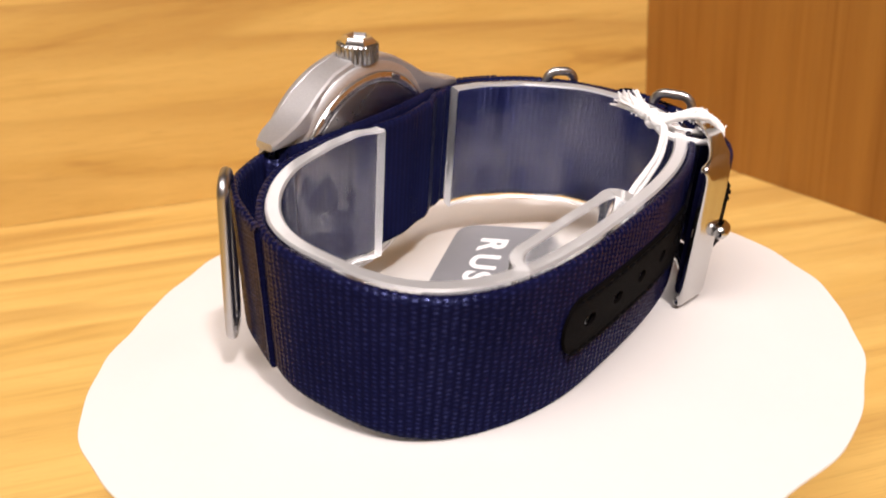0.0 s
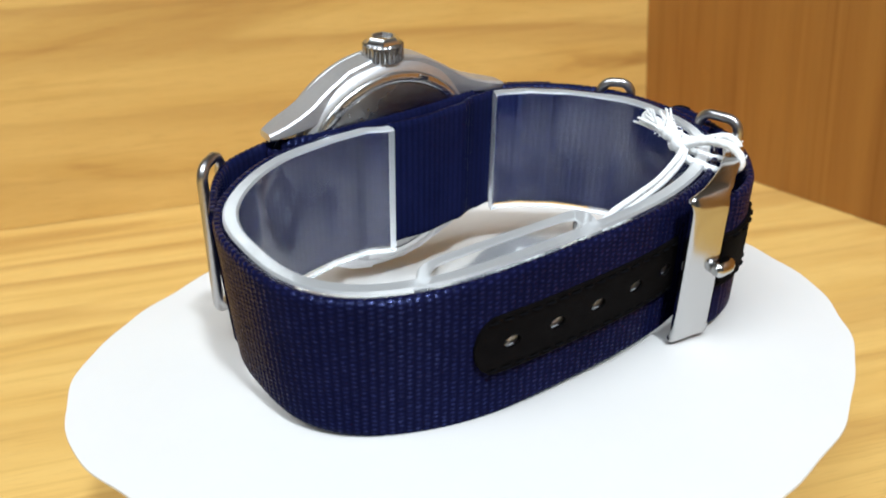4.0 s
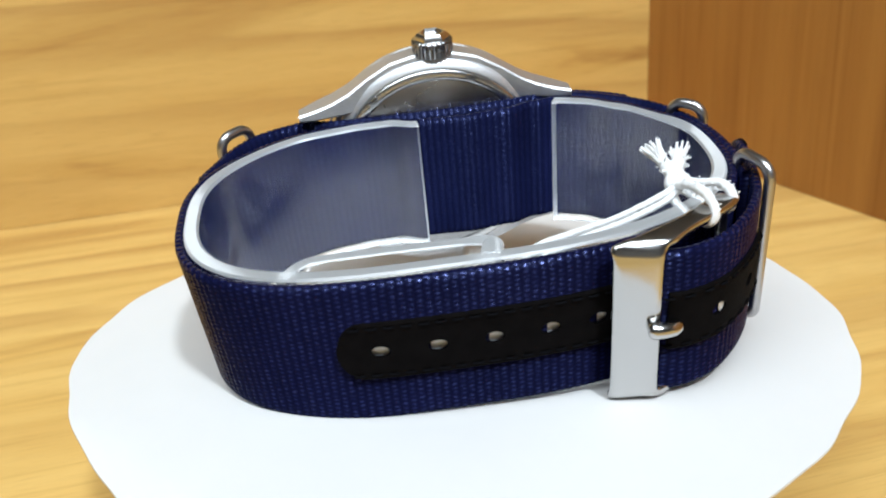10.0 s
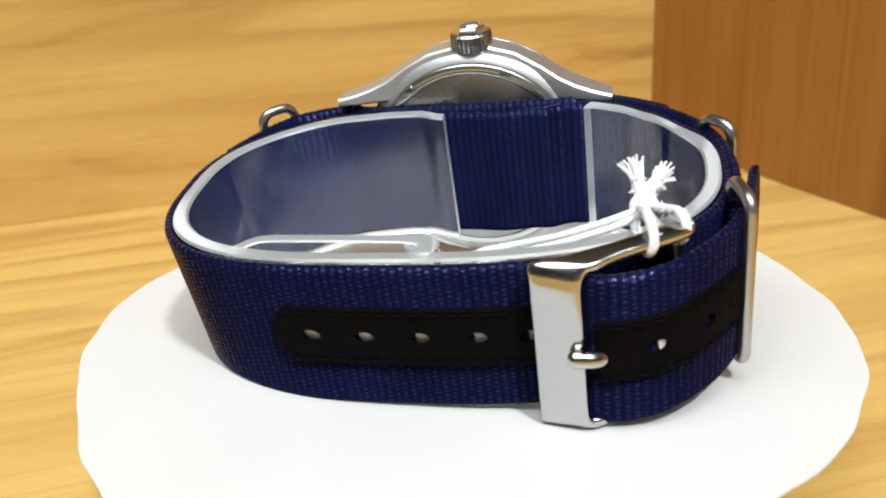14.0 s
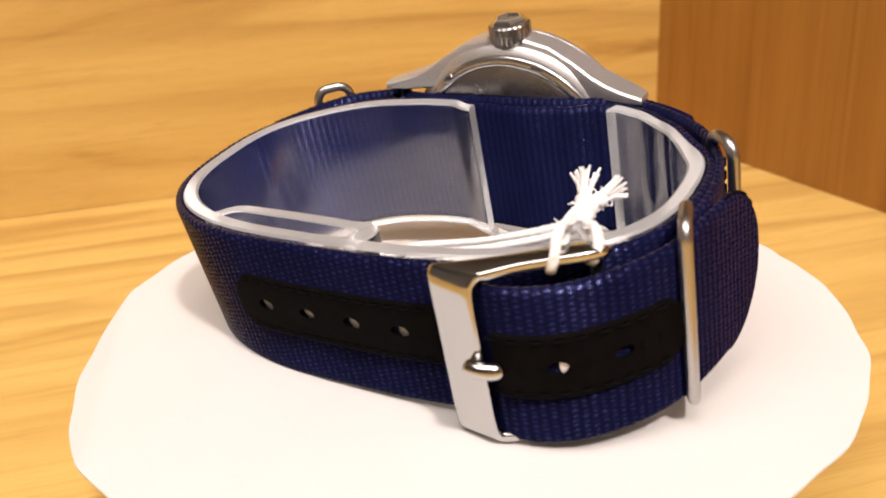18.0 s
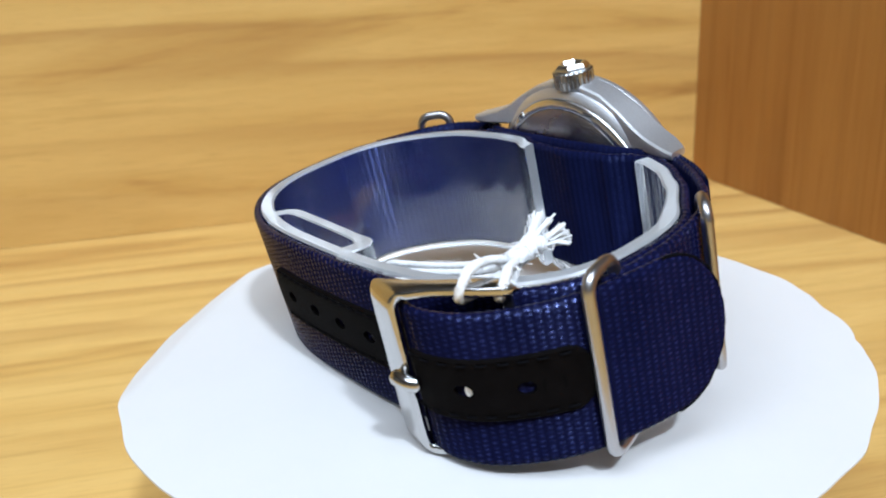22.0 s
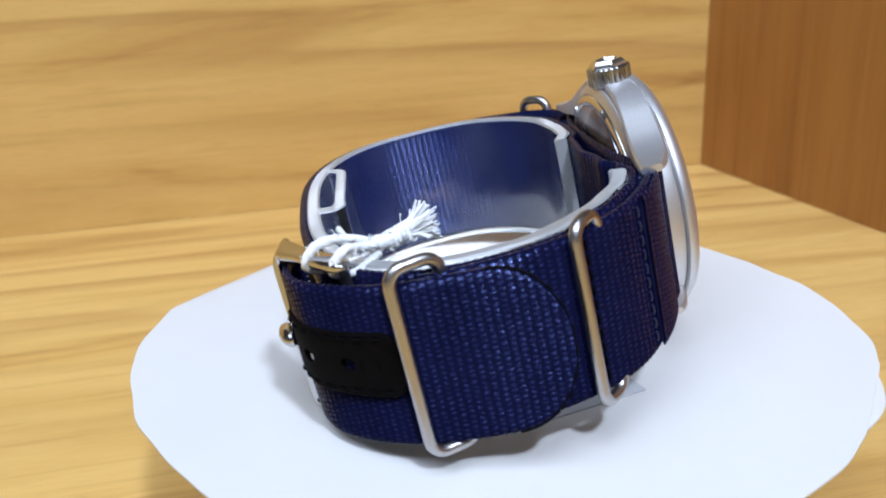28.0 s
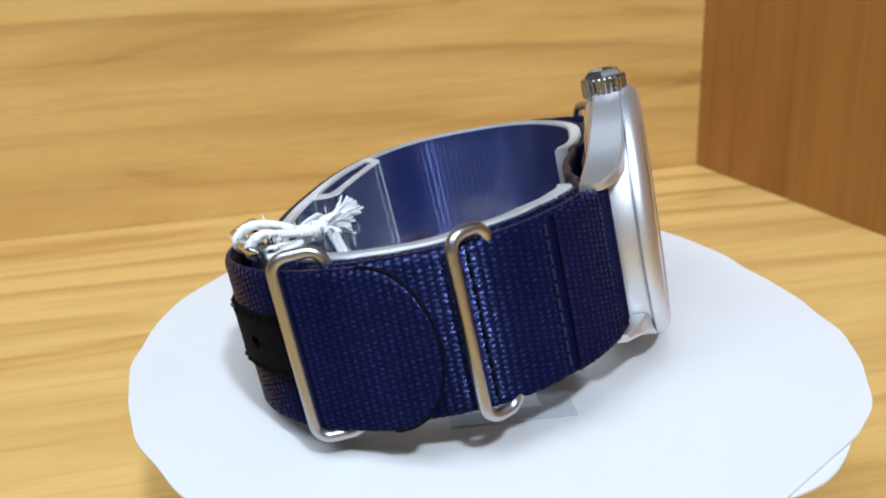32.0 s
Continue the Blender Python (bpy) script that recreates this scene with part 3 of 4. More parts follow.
def nearest(path, x, y):
    step = (path[1] - path[0]).length
    return min(range(len(path)), key=lambda i: (path[i] - Vector((x, y, 0))).length) * step


def cut(path, s0, s1):
    step = (path[1] - path[0]).length
    return path[max(0, round(s0 / step)) : round(s1 / step) + 1]


def shifted(path, off):
    out = []
    for i, p in enumerate(path):
        d = (path[min(len(path) - 1, i + 1)] - path[max(0, i - 1)]).normalized()
        out.append(p + Vector((d.y, -d.x, 0)) * off)
    return out


HOLES_FRONT, HOLES_TAIL = (-1.27, -0.54, 0.20, 0.92, 1.60), ((3.14, -2.22), (3.76, -1.55))
band = oval_arc(0, 360, 0.015, RIB / 4)
strap_part("strap", strap_mesh(band, 0.20, 2.33, STRAP_T, closed=True, holes=[(nearest(band, x, -2.1), MID_Z) for x in HOLES_FRONT]), watch, "woven navy nylon strap band")
lug_left = spline([(-1.80, 2.70, 0), (-2.25, 2.60, 0), (-2.67, 2.44, 0), (-2.90, 2.25, 0), (-3.11, 1.98, 0), (-3.36, 1.50, 0), (-3.50, 1.20, 0)], RIB / 4)
strap_part("lug_strap", strap_mesh(lug_left, 0.19, 2.33, STRAP_T, start=3.0), watch)
lug_right = spline([(3.83, -0.75, 0), (3.92, -0.1, 0), (3.88, 0.55, 0), (3.70, 1.20, 0), (3.36, 1.74, 0), (2.85, 2.18, 0), (2.35, 2.46, 0), (1.95, 2.60, 0)], RIB / 4)
strap_part("lug_strap", strap_mesh(lug_right, 0.19, 2.33, STRAP_T, start=1.0), watch)
tail = spline([(1.95, -2.16, 0), (2.25, -2.29, 0), (2.6, -2.28, 0), (3.05, -2.09, 0), (3.50, -1.66, 0), (3.84, -1.12, 0), (4.04, -0.45, 0), (4.15, 0.2, 0), (4.25, 0.80, 0)], RIB / 4)
strap_part("strap_tail", strap_mesh(tail, 0.19, 2.33, STRAP_T, tip=0.85, start=0.5, holes=[(nearest(tail, x, y), MID_Z) for x, y in HOLES_TAIL]), watch, "rounded free end of the nylon strap")


behind = spline([(-1.85, 2.56, 0), (-1.3, 2.45, 0), (-0.6, 2.40, 0), (0.2, 2.39, 0), (1.0, 2.42, 0), (1.6, 2.49, 0), (2.1, 2.58, 0)][::-1], RIB / 4)
strap_part("case_pass", strap_mesh(behind, 0.22, 2.36, 0.08, start=0.7), watch, "strap passing behind the watch case")

# dark sealed rim of the strap's free end; it also draws the tip's shadow line
tip_s = (tail[1] - tail[0]).length
tip_line = []
for k in range(61):
    a = -math.pi / 2 + math.pi * k / 60
    back_off = 0.85 * (1 - max(0.0, math.cos(a)) ** (2 / 2.2))
    i = max(1, len(tail) - 1 - round(back_off / tip_s))
    d = (tail[i] - tail[i - 1]).normalized()
    tip_line.append(tail[i] + Vector((d.y, -d.x, 0)) * (STRAP_T * 0.75) + Vector((0, 0, 1.26 + 1.07 * math.sin(a))))
part("sealed_rim", tube(tip_line, 0.02, 6), THREAD_BLACK, watch, "dark heat-sealed strap rim, drawn with its edge shadow")


def leather(path, round_start, round_end, holes):
    """A flat leather facing along a path, with rounded ends and oval holes punched at the given arc lengths."""
    bm = bmesh.new()
    step = (path[1] - path[0]).length
    total, half, thick, rows = step * (len(path) - 1), 0.43, 0.05, 30
    ax, az = 0.125, 0.088

    def reach(s, z):
        return min(math.hypot((s - hs) / ax, (z - MID_Z) / az) for hs in holes)

    spots = []
    for i, p in enumerate(path):
        s, h = i * step, half
        for on, q in ((round_start, s), (round_end, total - s)):
            if on and q < half * 0.8:
                h = half * math.sqrt(max(0.02, 1 - (1 - q / (half * 0.8)) ** 2))
        spots.append([(s, MID_Z + h * (2 * k / rows - 1)) for k in range(rows + 1)])
    gone = {(i, k) for i in range(len(path) - 1) for k in range(rows) if reach((spots[i][k][0] + spots[i + 1][k][0]) / 2, (spots[i][k][1] + spots[i][k + 1][1]) / 2) < 1}
    border = set()
    for i, k in gone:
        for q in ((i, k), (i + 1, k), (i, k + 1), (i + 1, k + 1)):
            cells = [(q[0] - 1, q[1] - 1), (q[0], q[1] - 1), (q[0] - 1, q[1]), q]
            if not all(n in gone for n in cells):
                border.add(q)
    grids = []
    for lift in (0.0, thick):
        grid = []
        for i, p in enumerate(path):
            _, d, out = frame_at(path, i * step)
            column = []
            for k in range(rows + 1):
                s, z = spots[i][k]
                shift = 0.0
                if (i, k) in border:
                    hs = min(holes, key=lambda q: abs(q - s))
                    f = 1 / max(0.2, math.hypot((s - hs) / ax, (z - MID_Z) / az))
                    shift, z = (s - hs) * (f - 1), MID_Z + (z - MID_Z) * f
                drop = 0.02 if lift and k in (0, rows) else 0
                groove = 0.012 * math.exp(-(((abs(z - MID_Z) - 0.36) / 0.025) ** 2)) if lift else 0
                column.append(bm.verts.new(p + d * shift + out * (lift - drop - groove) + Vector((0, 0, z))))
            grid.append(column)
        grids.append(grid)
    lo, hi = grids
    for i in range(len(path) - 1):
        for k in range(rows):
            if (i, k) in gone:
                for (a, b), n in ((((i, k), (i + 1, k)), (i, k - 1)), (((i, k + 1), (i + 1, k + 1)), (i, k + 1)), (((i, k), (i, k + 1)), (i - 1, k)), (((i + 1, k), (i + 1, k + 1)), (i + 1, k))):
                    if n not in gone:
                        bm.faces.new((lo[a[0]][a[1]], lo[b[0]][b[1]], hi[b[0]][b[1]], hi[a[0]][a[1]]))
                continue
            for g, grid in enumerate(grids):
                f = (grid[i][k], grid[i + 1][k], grid[i + 1][k + 1], grid[i][k + 1])
                bm.faces.new(f if g else f[::-1])
    for i in range(len(path) - 1):
        for k in (0, rows):
            bm.faces.new((lo[i][k], lo[i + 1][k], hi[i + 1][k], hi[i][k]))
    for i in (0, len(path) - 1):
        for k in range(rows):
            bm.faces.new((lo[i][k], lo[i][k + 1], hi[i][k + 1], hi[i][k]))
    bmesh.ops.recalc_face_normals(bm, faces=bm.faces)
    return bm


def upright(place, d, out, z):
    """A frame whose x runs along the strap, y up it and z out of it."""
    m = Matrix.Identity(4)
    m.col[0], m.col[1], m.col[2] = (*d, 0), (0, 0, 1, 0), (*out, 0)
    m.col[3] = (place.x * CM, place.y * CM, z * CM, 1)
    return m


front = shifted(oval_arc(180, 360, 0.015, 0.03), STRAP_T + 0.008)
s0, s1 = nearest(front, -1.82, -2.2), nearest(front, 1.75, -2.3)
patch = part("leather_facing", leather(cut(front, s0, s1), True, False, [nearest(front, x, -2.3) - s0 for x in HOLES_FRONT]), LEATHER, watch, "black leather facing with punched holes")
tail_out = shifted(tail, STRAP_T + 0.008)
t0, t1 = nearest(tail_out, 2.28, -2.45), nearest(tail_out, 4.03, -1.10)
patch_tail = part("leather_facing", leather(cut(tail_out, t0, t1), False, True, [nearest(tail_out, x, y) - t0 for x, y in HOLES_TAIL]), LEATHER, watch, "black leather facing with punched holes")

stitch_data = None


def stitch(parent, place, d, out, z, material, length=0.13, turn=0.0):
    global stitch_data
    if stitch_data is None:
        ob = part("stitch", tube([(-0.065, 0, 0), (-0.04, 0, 0.016), (0.04, 0, 0.016), (0.065, 0, 0)], 0.017, 6), THREAD_BLACK, parent)
        stitch_data = ob.data
    else:
        ob = new("stitch", stitch_data)
        ob.parent = parent
    if material is not THREAD_BLACK:
        ob.material_slots[0].link = "OBJECT"
        ob.material_slots[0].material = material
    ob.matrix_basis = upright(place, d, out, z) @ pose(0, 0, 0, 0, 0, turn)


for path, a, b, owner in ((front, s0 + 0.25, s1, patch), (tail_out, t0, t1 - 0.25, patch_tail)):
    s = a
    while s < b:
        place, d, out = frame_at(path, s)
        for z in (MID_Z - 0.36, MID_Z + 0.36):
            stitch(owner, place + out * 0.045, d, out, z, THREAD_BLACK)
        s += 0.21


def hole(owner, path, x, y, light, deep=0.045, z=MID_Z):
    """A disc in a punched hole, painted pale as lit or dark as shaded."""
    place, d, out = frame_at(path, nearest(path, x, y))
    inside = part("hole", lathe([(0.150, -0.01), (0.148, 0.004)], 20), HOLE_LIGHT if light else HOLE_DARK, owner, "disc toned as the light or shade in a strap hole")
    inside.matrix_basis = upright(place - out * deep, d, out, z)


for x in HOLES_FRONT:
    hole(patch, front, x, -2.3, True)
hole(patch_tail, tail_out, *HOLES_TAIL[0], True, -0.012)
hole(patch_tail, tail_out, *HOLES_TAIL[1], False, -0.044)

# folded flap and seam of the lug straps
seam_s = nearest(lug_right, 3.03, 2.03)
strap_part("folded_flap", strap_mesh(shifted(cut(lug_right, seam_s, 99), STRAP_T + 0.012), 0.22, 2.32, 0.07, start=2.0), watch, "folded and sewn strap end")
for back_off, tone in ((0.10, THREAD_NAVY), (1.10, THREAD_BLACK)):
    place, d, out = frame_at(lug_right, seam_s - back_off)
    for k in range(10):
        stitch(watch.children[2], place + out * (STRAP_T + 0.012), d, out, 0.42 + k * 0.192, tone, turn=90)


def to_case(x=0.0, y=0.0, z=0.0):
    """Case parts are drawn round z (towards the dial) and laid over so that z points away from the cuff."""
    return pose((CASE_X + x) * CM, y * CM, (MID_Z + z) * CM, -90, 0, 0) @ pose(0, 0, 0, 0, 0, 1.5)


def placed(ob, m):
    ob.matrix_basis = m
    return ob


case = placed(part("case", lathe([(1.74, 2.70), (1.84, 2.705), (1.87, 2.73), (1.875, 2.80), (1.865, 3.02), (1.84, 3.07), (1.74, 3.08)], 128), STEEL_BRUSHED, watch, "brushed steel watch case"), to_case())
placed(part("case_chamfer", lathe([(1.655, 2.60), (1.66, 2.560), (1.675, 2.555), (1.70, 2.565), (1.79, 2.625), (1.80, 2.64), (1.80, 2.665), (1.75, 2.67), (1.75, 2.73)], 128), STEEL_BRUSHED, watch, "polished edge of the case"), to_case())
placed(part("bezel", lathe([(1.50, 3.05), (1.80, 3.07), (1.80, 3.085), (1.86, 3.09), (1.885, 3.11), (1.885, 3.17), (1.85, 3.22), (1.77, 3.29), (1.67, 3.31), (1.58, 3.29), (1.56, 3.22)], 128), STEEL_BRUSHED, watch, "satin steel bezel"), to_case())
placed(part("crystal", lathe([(1.54, 3.16), (1.54, 3.27), (1.48, 3.295), (0.02, 3.31)], 96), GLASS, watch, "clear domed watch glass"), to_case())
placed(part("dial", lathe([(1.54, 3.10), (1.54, 3.14)], 64), DIAL, watch), to_case())
back = placed(part("case_back", lathe([(1.505, 2.56), (1.49, 2.505), (1.44, 2.495), (0.9, 2.485), (0.02, 2.48)][::-1], 128), STEEL_BACK, watch, "polished steel case back"), to_case())
part("back_rim", lathe([(1.66, 2.60), (1.65, 2.545), (1.63, 2.525), (1.54, 2.505), (1.51, 2.512), (1.502, 2.55)][::-1], 128), STEEL_SATIN, back, "bright bevelled rim with key notches")
for k in range(6):
    a = radians(60 * k + 51)
    # raised block of darker steel in place of the recess's shade
    notch = part("notch", box(-0.09, 0.09, -0.055, 0.055, 2.498, 2.56, 0.012), STEEL_DARK, back, "dark steel block for the shade in a key notch")
    notch.matrix_basis = pose(0, 0, 0, 0, 0, math.degrees(a) - 90) @ pose(0, 1.585 * CM, 0)


def lug_mesh(sx, sz):
    """One lug, drawn in (x along the strap, y height, z towards the dial), sweeping down to its tip."""
    rows = [(0.30, 1.87, 1.50, 2.68, 3.10), (0.70, 1.77, 1.30, 2.67, 3.10), (1.10, 1.56, 1.10, 2.62, 3.09), (1.40, 1.37, 1.04, 2.57, 3.06), (1.65, 1.26, 1.02, 2.53, 3.02), (1.90, 1.19, 1.01, 2.49, 2.95), (2.08, 1.15, 1.01, 2.47, 2.86), (2.20, 1.13, 1.02, 2.46, 2.77)]
    bm = bmesh.new()
    rings = []
    for x, out, inn, low, high in rows:
        e = 0.03
        sec = [(out, low + e), (out, high - e), (out - e, high), (inn + e, high), (inn, high - e), (inn, low + e), (inn + e, low), (out - e, low)]
        rings.append([bm.verts.new((sx * x, sz * y, z)) for y, z in sec])
    for a, b in zip(rings, rings[1:]):
        for k in range(8):
            bm.faces.new((a[k], a[(k + 1) % 8], b[(k + 1) % 8], b[k]))
    bm.faces.new(rings[0])
    bm.faces.new(rings[-1])
    bmesh.ops.recalc_face_normals(bm, faces=bm.faces)
    return bm


for sx in (-1, 1):
    for sz in (-1, 1):
        placed(part("lug", lug_mesh(sx, sz), STEEL_BRUSHED, watch), to_case())
    bar = tube([(sx * 2.02, -1.05, 2.68), (sx * 2.02, 1.05, 2.68)], 0.07, 10)
    placed(part("spring_bar", bar, STEEL_DARK, watch), to_case())
    ring = [Vector((CASE_X + sx * 1.98 + 0.15 * math.cos(a), 2.60 + 0.16 * math.sin(a), 0)) for a in [2 * math.pi * k / 40 for k in range(41)]]
    strap_part("folded_end", strap_mesh(ring, 0.36, 2.30, 0.05, closed=True, relief=0.01), watch)


def knurl(a, r, z):
    return r * (1 + (0.028 if math.cos(26 * a) > 0 else -0.028)) if r > 0.30 and 0.06 < z < 0.31 else r


crown = part("crown", lathe([(0.16, -0.12), (0.17, 0.02), (0.31, 0.03), (0.345, 0.07), (0.345, 0.30), (0.315, 0.325), (0.28, 0.33)], 156, knurl), STEEL_DARK, watch, "knurled steel winding crown")
crown.matrix_basis = pose(0.17 * CM, 2.86 * CM, (MID_Z + 1.75) * CM) @ Matrix.Diagonal((0.92, 0.92, 1, 1))
cap = part("crown_cap", lathe([(0.315, 0.325), (0.30, 0.365), (0.235, 0.42), (0.20, 0.42), (0.165, 0.375), (0.02, 0.37)], 6), STEEL_SATIN, crown, "bright faceted crown top")


def rounded_loop(w, h, r, n=6):
    """A rounded rectangle of width w and height h about the origin, in x and z."""
    out = []
    for cx, cz, a0 in ((w / 2 - r, h / 2 - r, 0), (-w / 2 + r, h / 2 - r, 90), (-w / 2 + r, -h / 2 + r, 180), (w / 2 - r, -h / 2 + r, 270)):
        for k in range(n + 1):
            a = radians(a0 + 90 * k / n)
            out.append((cx + r * math.cos(a), 0, cz + r * math.sin(a)))
    return out


def keeper(x, y, turn, depth=0.62, height=2.36, lower=0.0):
    """A steel wire loop round the strap; its outer bar stands at x, y."""
    ob = part("strap_loop", tube(rounded_loop(depth, height, 0.20, 7), 0.080, 12, closed=True), STEEL_WIRE, watch, "steel wire strap loop")
    ob.matrix_basis = pose(x * CM, y * CM, (MID_Z - lower) * CM, 0, 0, turn) @ pose(-depth / 2 * CM, 0, 0)


keeper(4.07, -1.12, -74, 0.64, 2.42, 0.01)
keeper(4.00, 1.07, -44, 0.52, 2.36, 0.05)
keeper(-3.30, 2.11, 221, 0.56, 2.36, 0.05)

# buckle: a D-shaped frame, lofted between its two edges from the lower hinge end up the plate to the upper one
def buckle_mesh():
    left = [(1.66, -2.34), (2.03, -2.22), (2.46, -2.03), (2.84, -1.79), (3.09, -1.59), (3.21, -1.48)]
    right = [(2.33, -2.43), (2.56, -2.27), (2.88, -2.09), (3.20, -1.89), (3.40, -1.70), (3.43, -1.53)]
    rows = []
    for (lx, ly), (rx, ry) in list(zip(left, right))[::-1]:
        rows.append(((lx, ly, 0.14), (rx, ry, 0.14)))
    rows += [((1.56, -2.40, 0.17), (2.22, -2.50, 0.17)), ((1.57, -2.44, 0.28), (2.17, -2.55, 0.28))]
    rows += [((1.57, -2.45, z), (2.16, -2.56, z)) for z in (0.6, 1.0, 1.4, 1.8, 2.1)]
    rows += [((1.57, -2.44, 2.32), (2.17, -2.55, 2.32)), ((1.56, -2.39, 2.45), (2.22, -2.49, 2.45))]
    for k, ((lx, ly), (rx, ry)) in enumerate(zip(left, right)):
        z = 2.52 + 0.05 * math.sin(math.pi * k / 5)
        rows.append(((lx, ly, z), (rx, ry, z)))
    a = spline([r[0] for r in rows], 0.02)
    b = spline([r[1] for r in rows], 0.02)
    count = 150
    a = [a[round(k / count * (len(a) - 1))] for k in range(count + 1)]
    b = [b[round(k / count * (len(b) - 1))] for k in range(count + 1)]
    bm = bmesh.new()
    rings = []
    for k in range(count + 1):
        mid = (a[k] + b[k]) / 2
        lo, hi = max(0, k - 1), min(count, k + 1)
        way = ((a[hi] + b[hi]) - (a[lo] + b[lo])).normalized()
        wide = b[k] - a[k]
        half = wide.length / 2
        u = wide.normalized()
        n = u.cross(way).normalized()
        end = min(k, count - k) / 5
        thick = 0.066 * (math.sqrt(1 - (1 - min(1, end)) ** 2) if end < 1 else 1) + 0.004
        ring = []
        for q in range(24):
            ang = 2 * math.pi * q / 24
            ca, sa = math.cos(ang), math.sin(ang)
            x = math.copysign(abs(ca) ** 0.34, ca) * half
            y = math.copysign(abs(sa) ** 0.62, sa) * thick
            ring.append(bm.verts.new(mid + u * x + n * (y - 0.066)))
        rings.append(ring)
    for p, q in zip(rings, rings[1:]):
        for k in range(24):
            bm.faces.new((p[k], q[k], q[(k + 1) % 24], p[(k + 1) % 24]))
    bm.faces.new(rings[0])
    bm.faces.new(rings[-1][::-1])
    bmesh.ops.recalc_face_normals(bm, faces=bm.faces)
    return bm


buckle_ob = part("buckle", buckle_mesh(), STEEL, watch, "polished steel pin buckle")
part("hinge_bar", tube([(3.24, -1.60, 0.2), (3.24, -1.60, 2.44)], 0.07, 10), STEEL_WIRE, buckle_ob)
pin = spline([(2.39, -2.49, MID_Z - 0.02), (2.30, -2.58, MID_Z), (2.16, -2.62, MID_Z + 0.02), (1.99, -2.61, MID_Z + 0.02)], 0.03)
part("buckle_pin", tube(pin, lambda f: 0.11 * min(1, 0.6 + 4 * min(f, 1 - f)), 12), STEEL, buckle_ob, "rounded steel buckle pin")

# ---------------------------------------------------------------- string and price card
string = turning(thing("tag_string"), LEANING @ pose(-0.0010, 0.0006, 0))
tagged(string, "white cotton string knotted round the buckle", "string")


def yarn(name, points, radius=0.08, turns=2.0, thin_end=1.0, strands=3):
    """A soft cord: one tube with the grooves of its twisted strands and an uneven, slightly hairy outline."""
    line = spline(points, 0.022)
    n, seg = len(line), 18
    bm = bmesh.new()
    rings, side = [], None
    lump = [random.uniform(0, 6.28) for _ in range(4)]
    for i, p in enumerate(line):
        d = (line[min(n - 1, i + 1)] - line[max(0, i - 1)]).normalized()
        side = d.orthogonal() if side is None else side - d * side.dot(d)
        side.normalize()
        f = d.cross(side)
        g = i / (n - 1)
        swell = 1 + 0.10 * math.sin(11 * g + lump[0]) + 0.06 * math.sin(29 * g + lump[1])
        ring = []
        for k in range(seg):
            a = 2 * math.pi * k / seg
            r = radius * (1 + (thin_end - 1) * g) * swell * (0.93 + 0.09 * abs(math.cos(strands / 2 * (a - turns * 2 * math.pi * g))) + random.uniform(-0.07, 0.07))
            ring.append(bm.verts.new(p + (side * math.cos(a) + f * math.sin(a)) * r))
        rings.append(ring)
    for a, b in zip(rings, rings[1:]):
        for k in range(seg):
            bm.faces.new((a[k], b[k], b[(k + 1) % seg], a[(k + 1) % seg]))
    bm.faces.new(rings[0])
    bm.faces.new(rings[-1][::-1])
    bmesh.ops.recalc_face_normals(bm, faces=bm.faces)
    return part(name, bm, COTTON, string)


def tuft(root, tip, count, spread):
    """Frayed fibres that fan out from a cord's cut end."""
    root, tip = Vector(root), Vector(tip)
    way = (tip - root).normalized()
    e = way.orthogonal().normalized()
    f = way.cross(e)
    for k in range(count):
        a, r = random.uniform(0, 6.28), math.sqrt(random.random())
        off = e * math.cos(a) + f * math.sin(a)
        reach = random.uniform(0.82, 1.06)
        pts = [root + off * 0.05 * r, root.lerp(tip, 0.45 * reach) + off * r * (0.075 + 0.12 * spread), root.lerp(tip, reach) + off * r * spread + Vector((random.uniform(-0.04, 0.04) for _ in range(3)))]
        part("frayed_fibre", tube(spline(pts, 0.06), lambda q: 0.030 * (1 - 0.55 * q), 6), COTTON, string)


def fuzz(points, count, reach):
    """Stray fibres that stand off a cord."""
    line = spline(points, 0.03)
    hairs = []
    for _ in range(count):
        p = random.choice(line)
        way = Vector((random.gauss(0, 1), random.gauss(0, 1), random.gauss(0, 1))).normalized()
        side = way.orthogonal().normalized() * random.uniform(-0.04, 0.04)
        hairs.append(tube(spline([p, p + way * reach * 0.6 + side, p + way * reach * random.uniform(0.8, 1.3) - side], 0.05), 0.009, 4))
    part("fuzz", merge(*hairs), COTTON, string, "stray cotton fibres")


random.seed(5)
yarn("loop", [(2.88, -1.16, 2.46), (2.95, -1.55, 2.65), (3.02, -1.88, 2.69), (3.06, -2.08, 2.56), (3.00, -2.07, 2.40), (2.92, -1.78, 2.31), (2.84, -1.34, 2.32), (2.84, -1.14, 2.42)], 0.058, 5)
yarn("loop", [(2.98, -1.10, 2.52), (3.12, -1.30, 2.54), (3.33, -1.56, 2.64), (3.42, -1.75, 2.53), (3.34, -1.77, 2.38), (3.24, -1.52, 2.30), (3.00, -1.20, 2.38)], 0.058, 5)
yarn("knot", [(2.94, -1.26, 2.44), (2.84, -1.14, 2.46), (2.94, -1.00, 2.54), (3.04, -1.10, 2.50), (2.94, -1.18, 2.52), (2.88, -1.04, 2.42), (2.98, -0.94, 2.46), (2.94, -0.84, 2.52)], 0.078, 3)
yarn("end", [(2.92, -1.04, 2.46), (2.90, -0.88, 2.54), (2.86, -0.72, 2.60)], 0.10, 1.0, 0.9)
yarn("end", [(2.96, -1.04, 2.46), (3.00, -0.88, 2.52), (3.08, -0.74, 2.56)], 0.10, 1.0, 0.9)
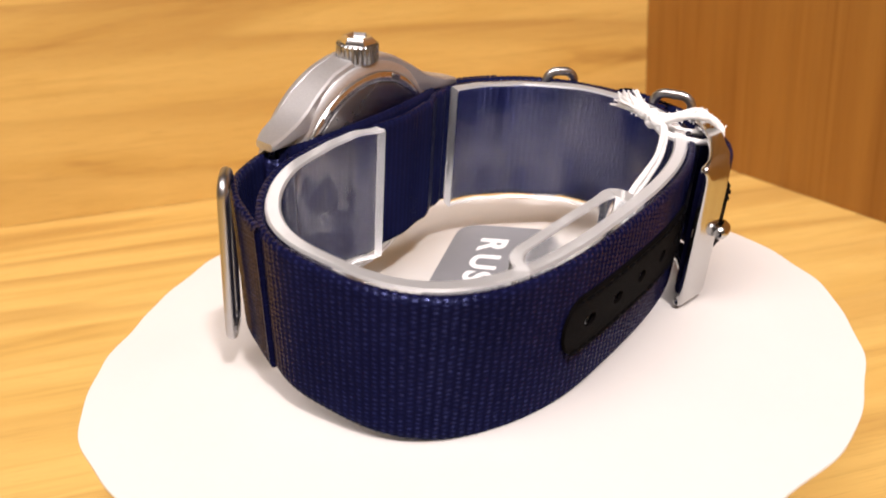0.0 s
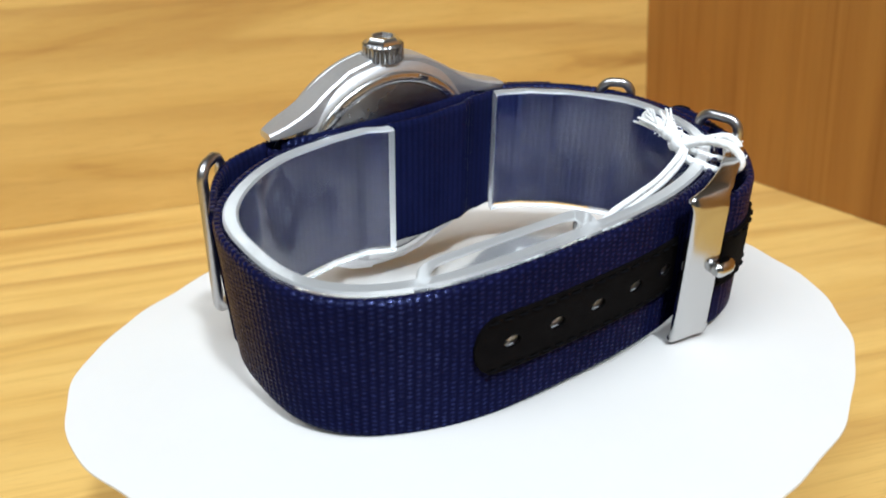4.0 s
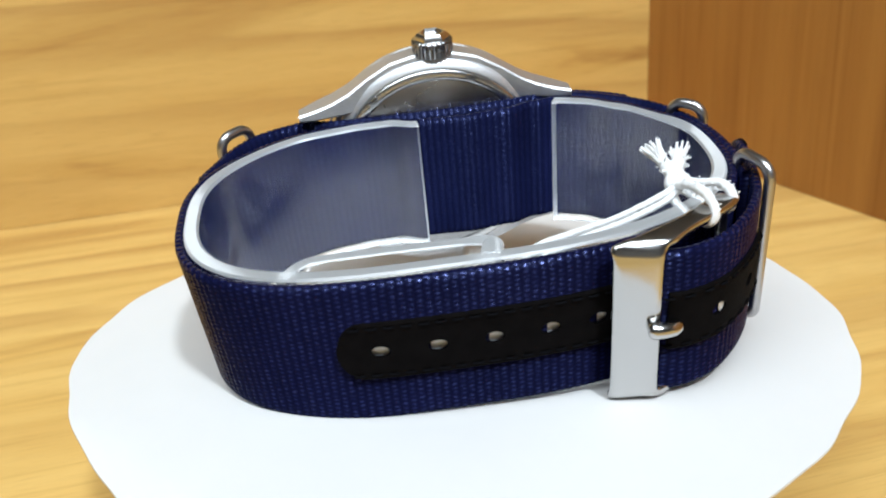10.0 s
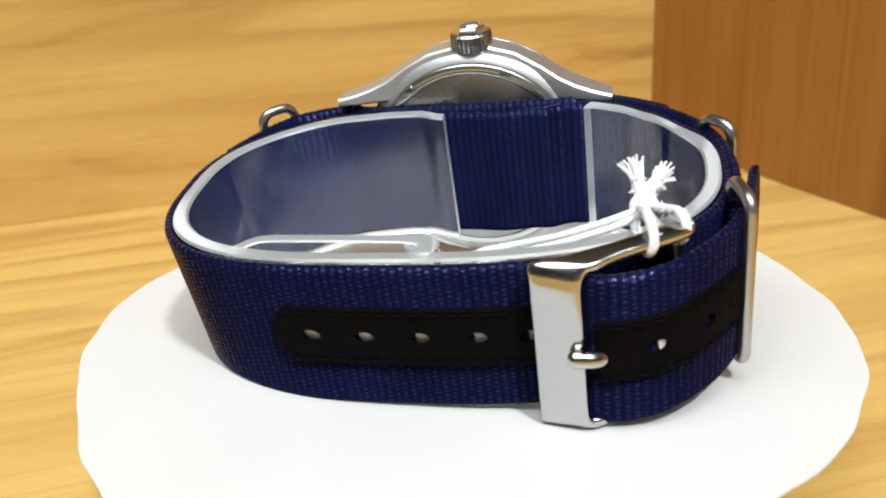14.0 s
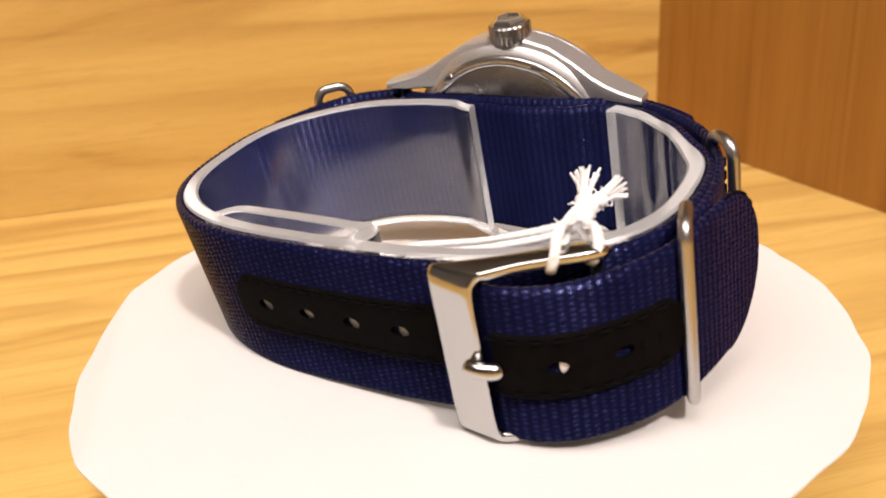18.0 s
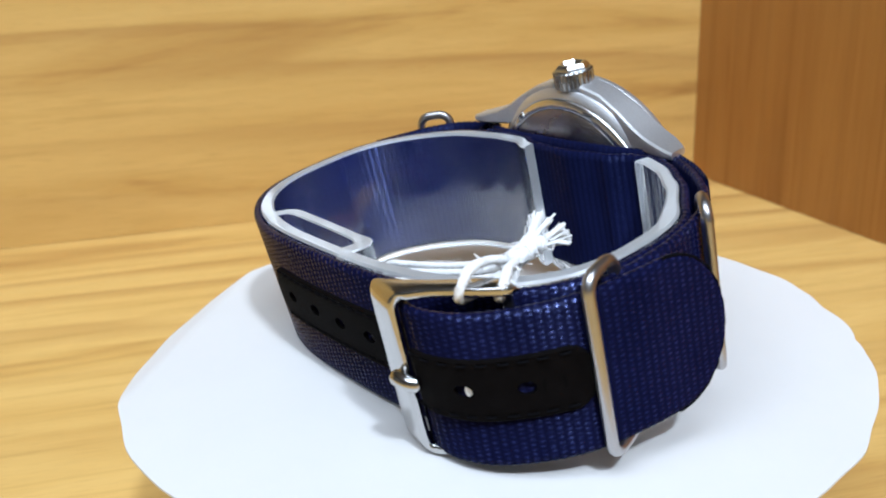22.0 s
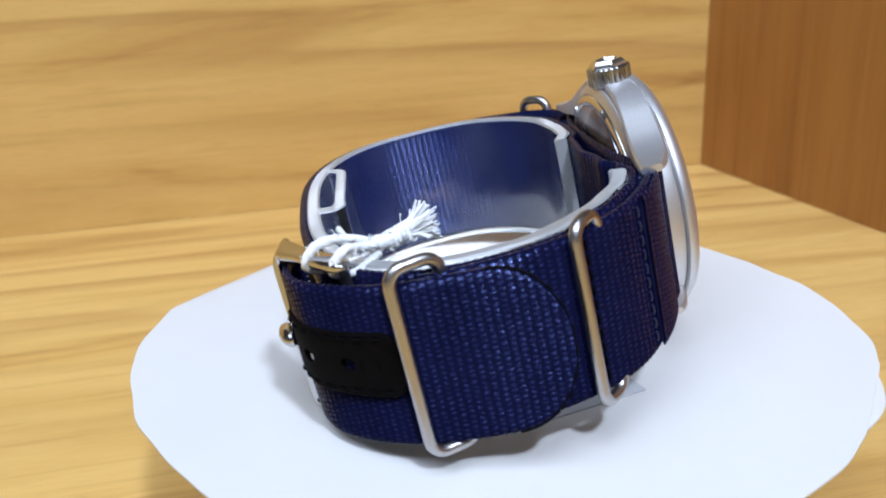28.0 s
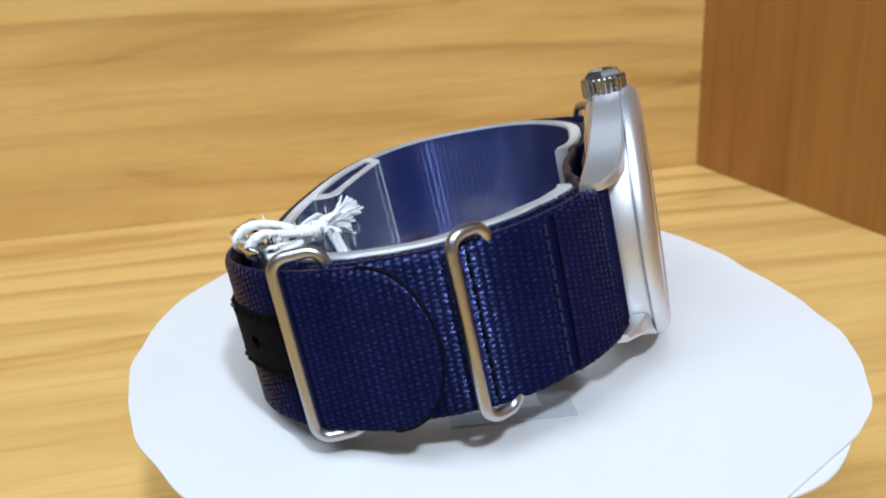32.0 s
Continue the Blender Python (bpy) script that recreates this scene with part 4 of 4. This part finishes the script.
tuft((2.87, -0.76, 2.585), (2.78, -0.44, 2.72), 22, 0.17)
tuft((3.06, -0.78, 2.555), (3.22, -0.46, 2.60), 22, 0.16)
yarn("strand", [(2.92, -1.18, 2.47), (2.60, -1.36, 2.43), (2.0, -1.56, 2.34), (1.4, -1.66, 2.26), (0.95, -1.70, 2.17), (0.68, -1.66, 1.90), (0.62, -1.45, 1.2), (0.78, -0.7, 0.4), (1.1, 0.3, -0.20)], 0.045, 22.0, 1.0, 2)
yarn("strand", [(2.92, -1.24, 2.43), (2.60, -1.41, 2.35), (2.0, -1.60, 2.26), (1.4, -1.70, 2.18), (1.00, -1.72, 2.08), (0.76, -1.68, 1.80), (0.70, -1.45, 1.1), (0.90, -0.7, 0.4), (1.2, 0.3, -0.20)], 0.045, 22.0, 1.0, 2)

fuzz([(2.88, -1.16, 2.46), (2.95, -1.55, 2.65), (3.02, -1.88, 2.69), (3.06, -2.08, 2.56)], 26, 0.11)
fuzz([(2.98, -1.10, 2.52), (3.12, -1.30, 2.54), (3.33, -1.56, 2.64), (3.42, -1.75, 2.53)], 26, 0.11)
fuzz([(2.92, -1.10, 2.46), (2.90, -0.88, 2.54), (2.84, -0.66, 2.62)], 30, 0.15)
fuzz([(2.96, -1.04, 2.46), (3.00, -0.88, 2.52), (3.12, -0.66, 2.57)], 30, 0.15)

card = turning(thing("price_card"), ON_DISC)
tagged(card, "small white card with a grey label lying on the paper", "card")
card_m = at_cm(2.76, 0.10, 0.105, 190)
sheet = part("card", box(0, 2.9, -0.86, 0.86, 0, 0.035, 0.012), CARD, card)
sheet.matrix_basis = card_m
inset = part("card_inset", box(0.28, 2.75, -0.42, 0.62, 0.035, 0.042, 0.003), PRINT_WHITE, sheet, "white paper inset of the card")
label_bm = bmesh.new()
bmesh.ops.create_cube(label_bm, size=1)
for v in label_bm.verts:
    v.co = Vector((1.15 + v.co.x * 2.5, -0.10 + v.co.y * 1.74, v.co.z * 0.03))
bmesh.ops.bevel(label_bm, geom=[e for e in label_bm.edges if abs(e.verts[0].co.z - e.verts[1].co.z) > 0.02], offset=0.34, segments=8, profile=0.5, affect="EDGES")
label_ob = part("label", label_bm, LABEL_GREY, card, "dark grey tilted label with white lettering")
label_ob.matrix_basis = at_cm(2.14, 0.0, 0.54, 188.6) @ pose(0, 0, 0, 0, 11, 0)
for k, letter in enumerate("RUS"):
    curve = bpy.data.curves.new("letter", "FONT")
    curve.body, curve.size, curve.extrude, curve.offset = letter, 0.0066, 0.00003, 0.0002
    mould = new("letter_mould", curve)
    bpy.context.view_layer.update()
    data = bpy.data.meshes.new_from_object(mould.evaluated_get(bpy.context.evaluated_depsgraph_get()))
    bpy.data.objects.remove(mould)
    data.materials.clear()
    data.materials.append(PRINT_WHITE)
    glyph = new("letter", data)
    glyph.parent = label_ob
    glyph.matrix_basis = at_cm(0.30 + 0.52 * k, -0.43, 0.020)


# ---------------------------------------------------------------- movement
def motions():
    """All that stands on the turntable turns with it about the upright axis."""
    for ob, base in TURNING:
        walk(ob, [(t, pose(0, 0, 0, 0, 0, turn) @ base) for t, turn in SPIN])


motions()
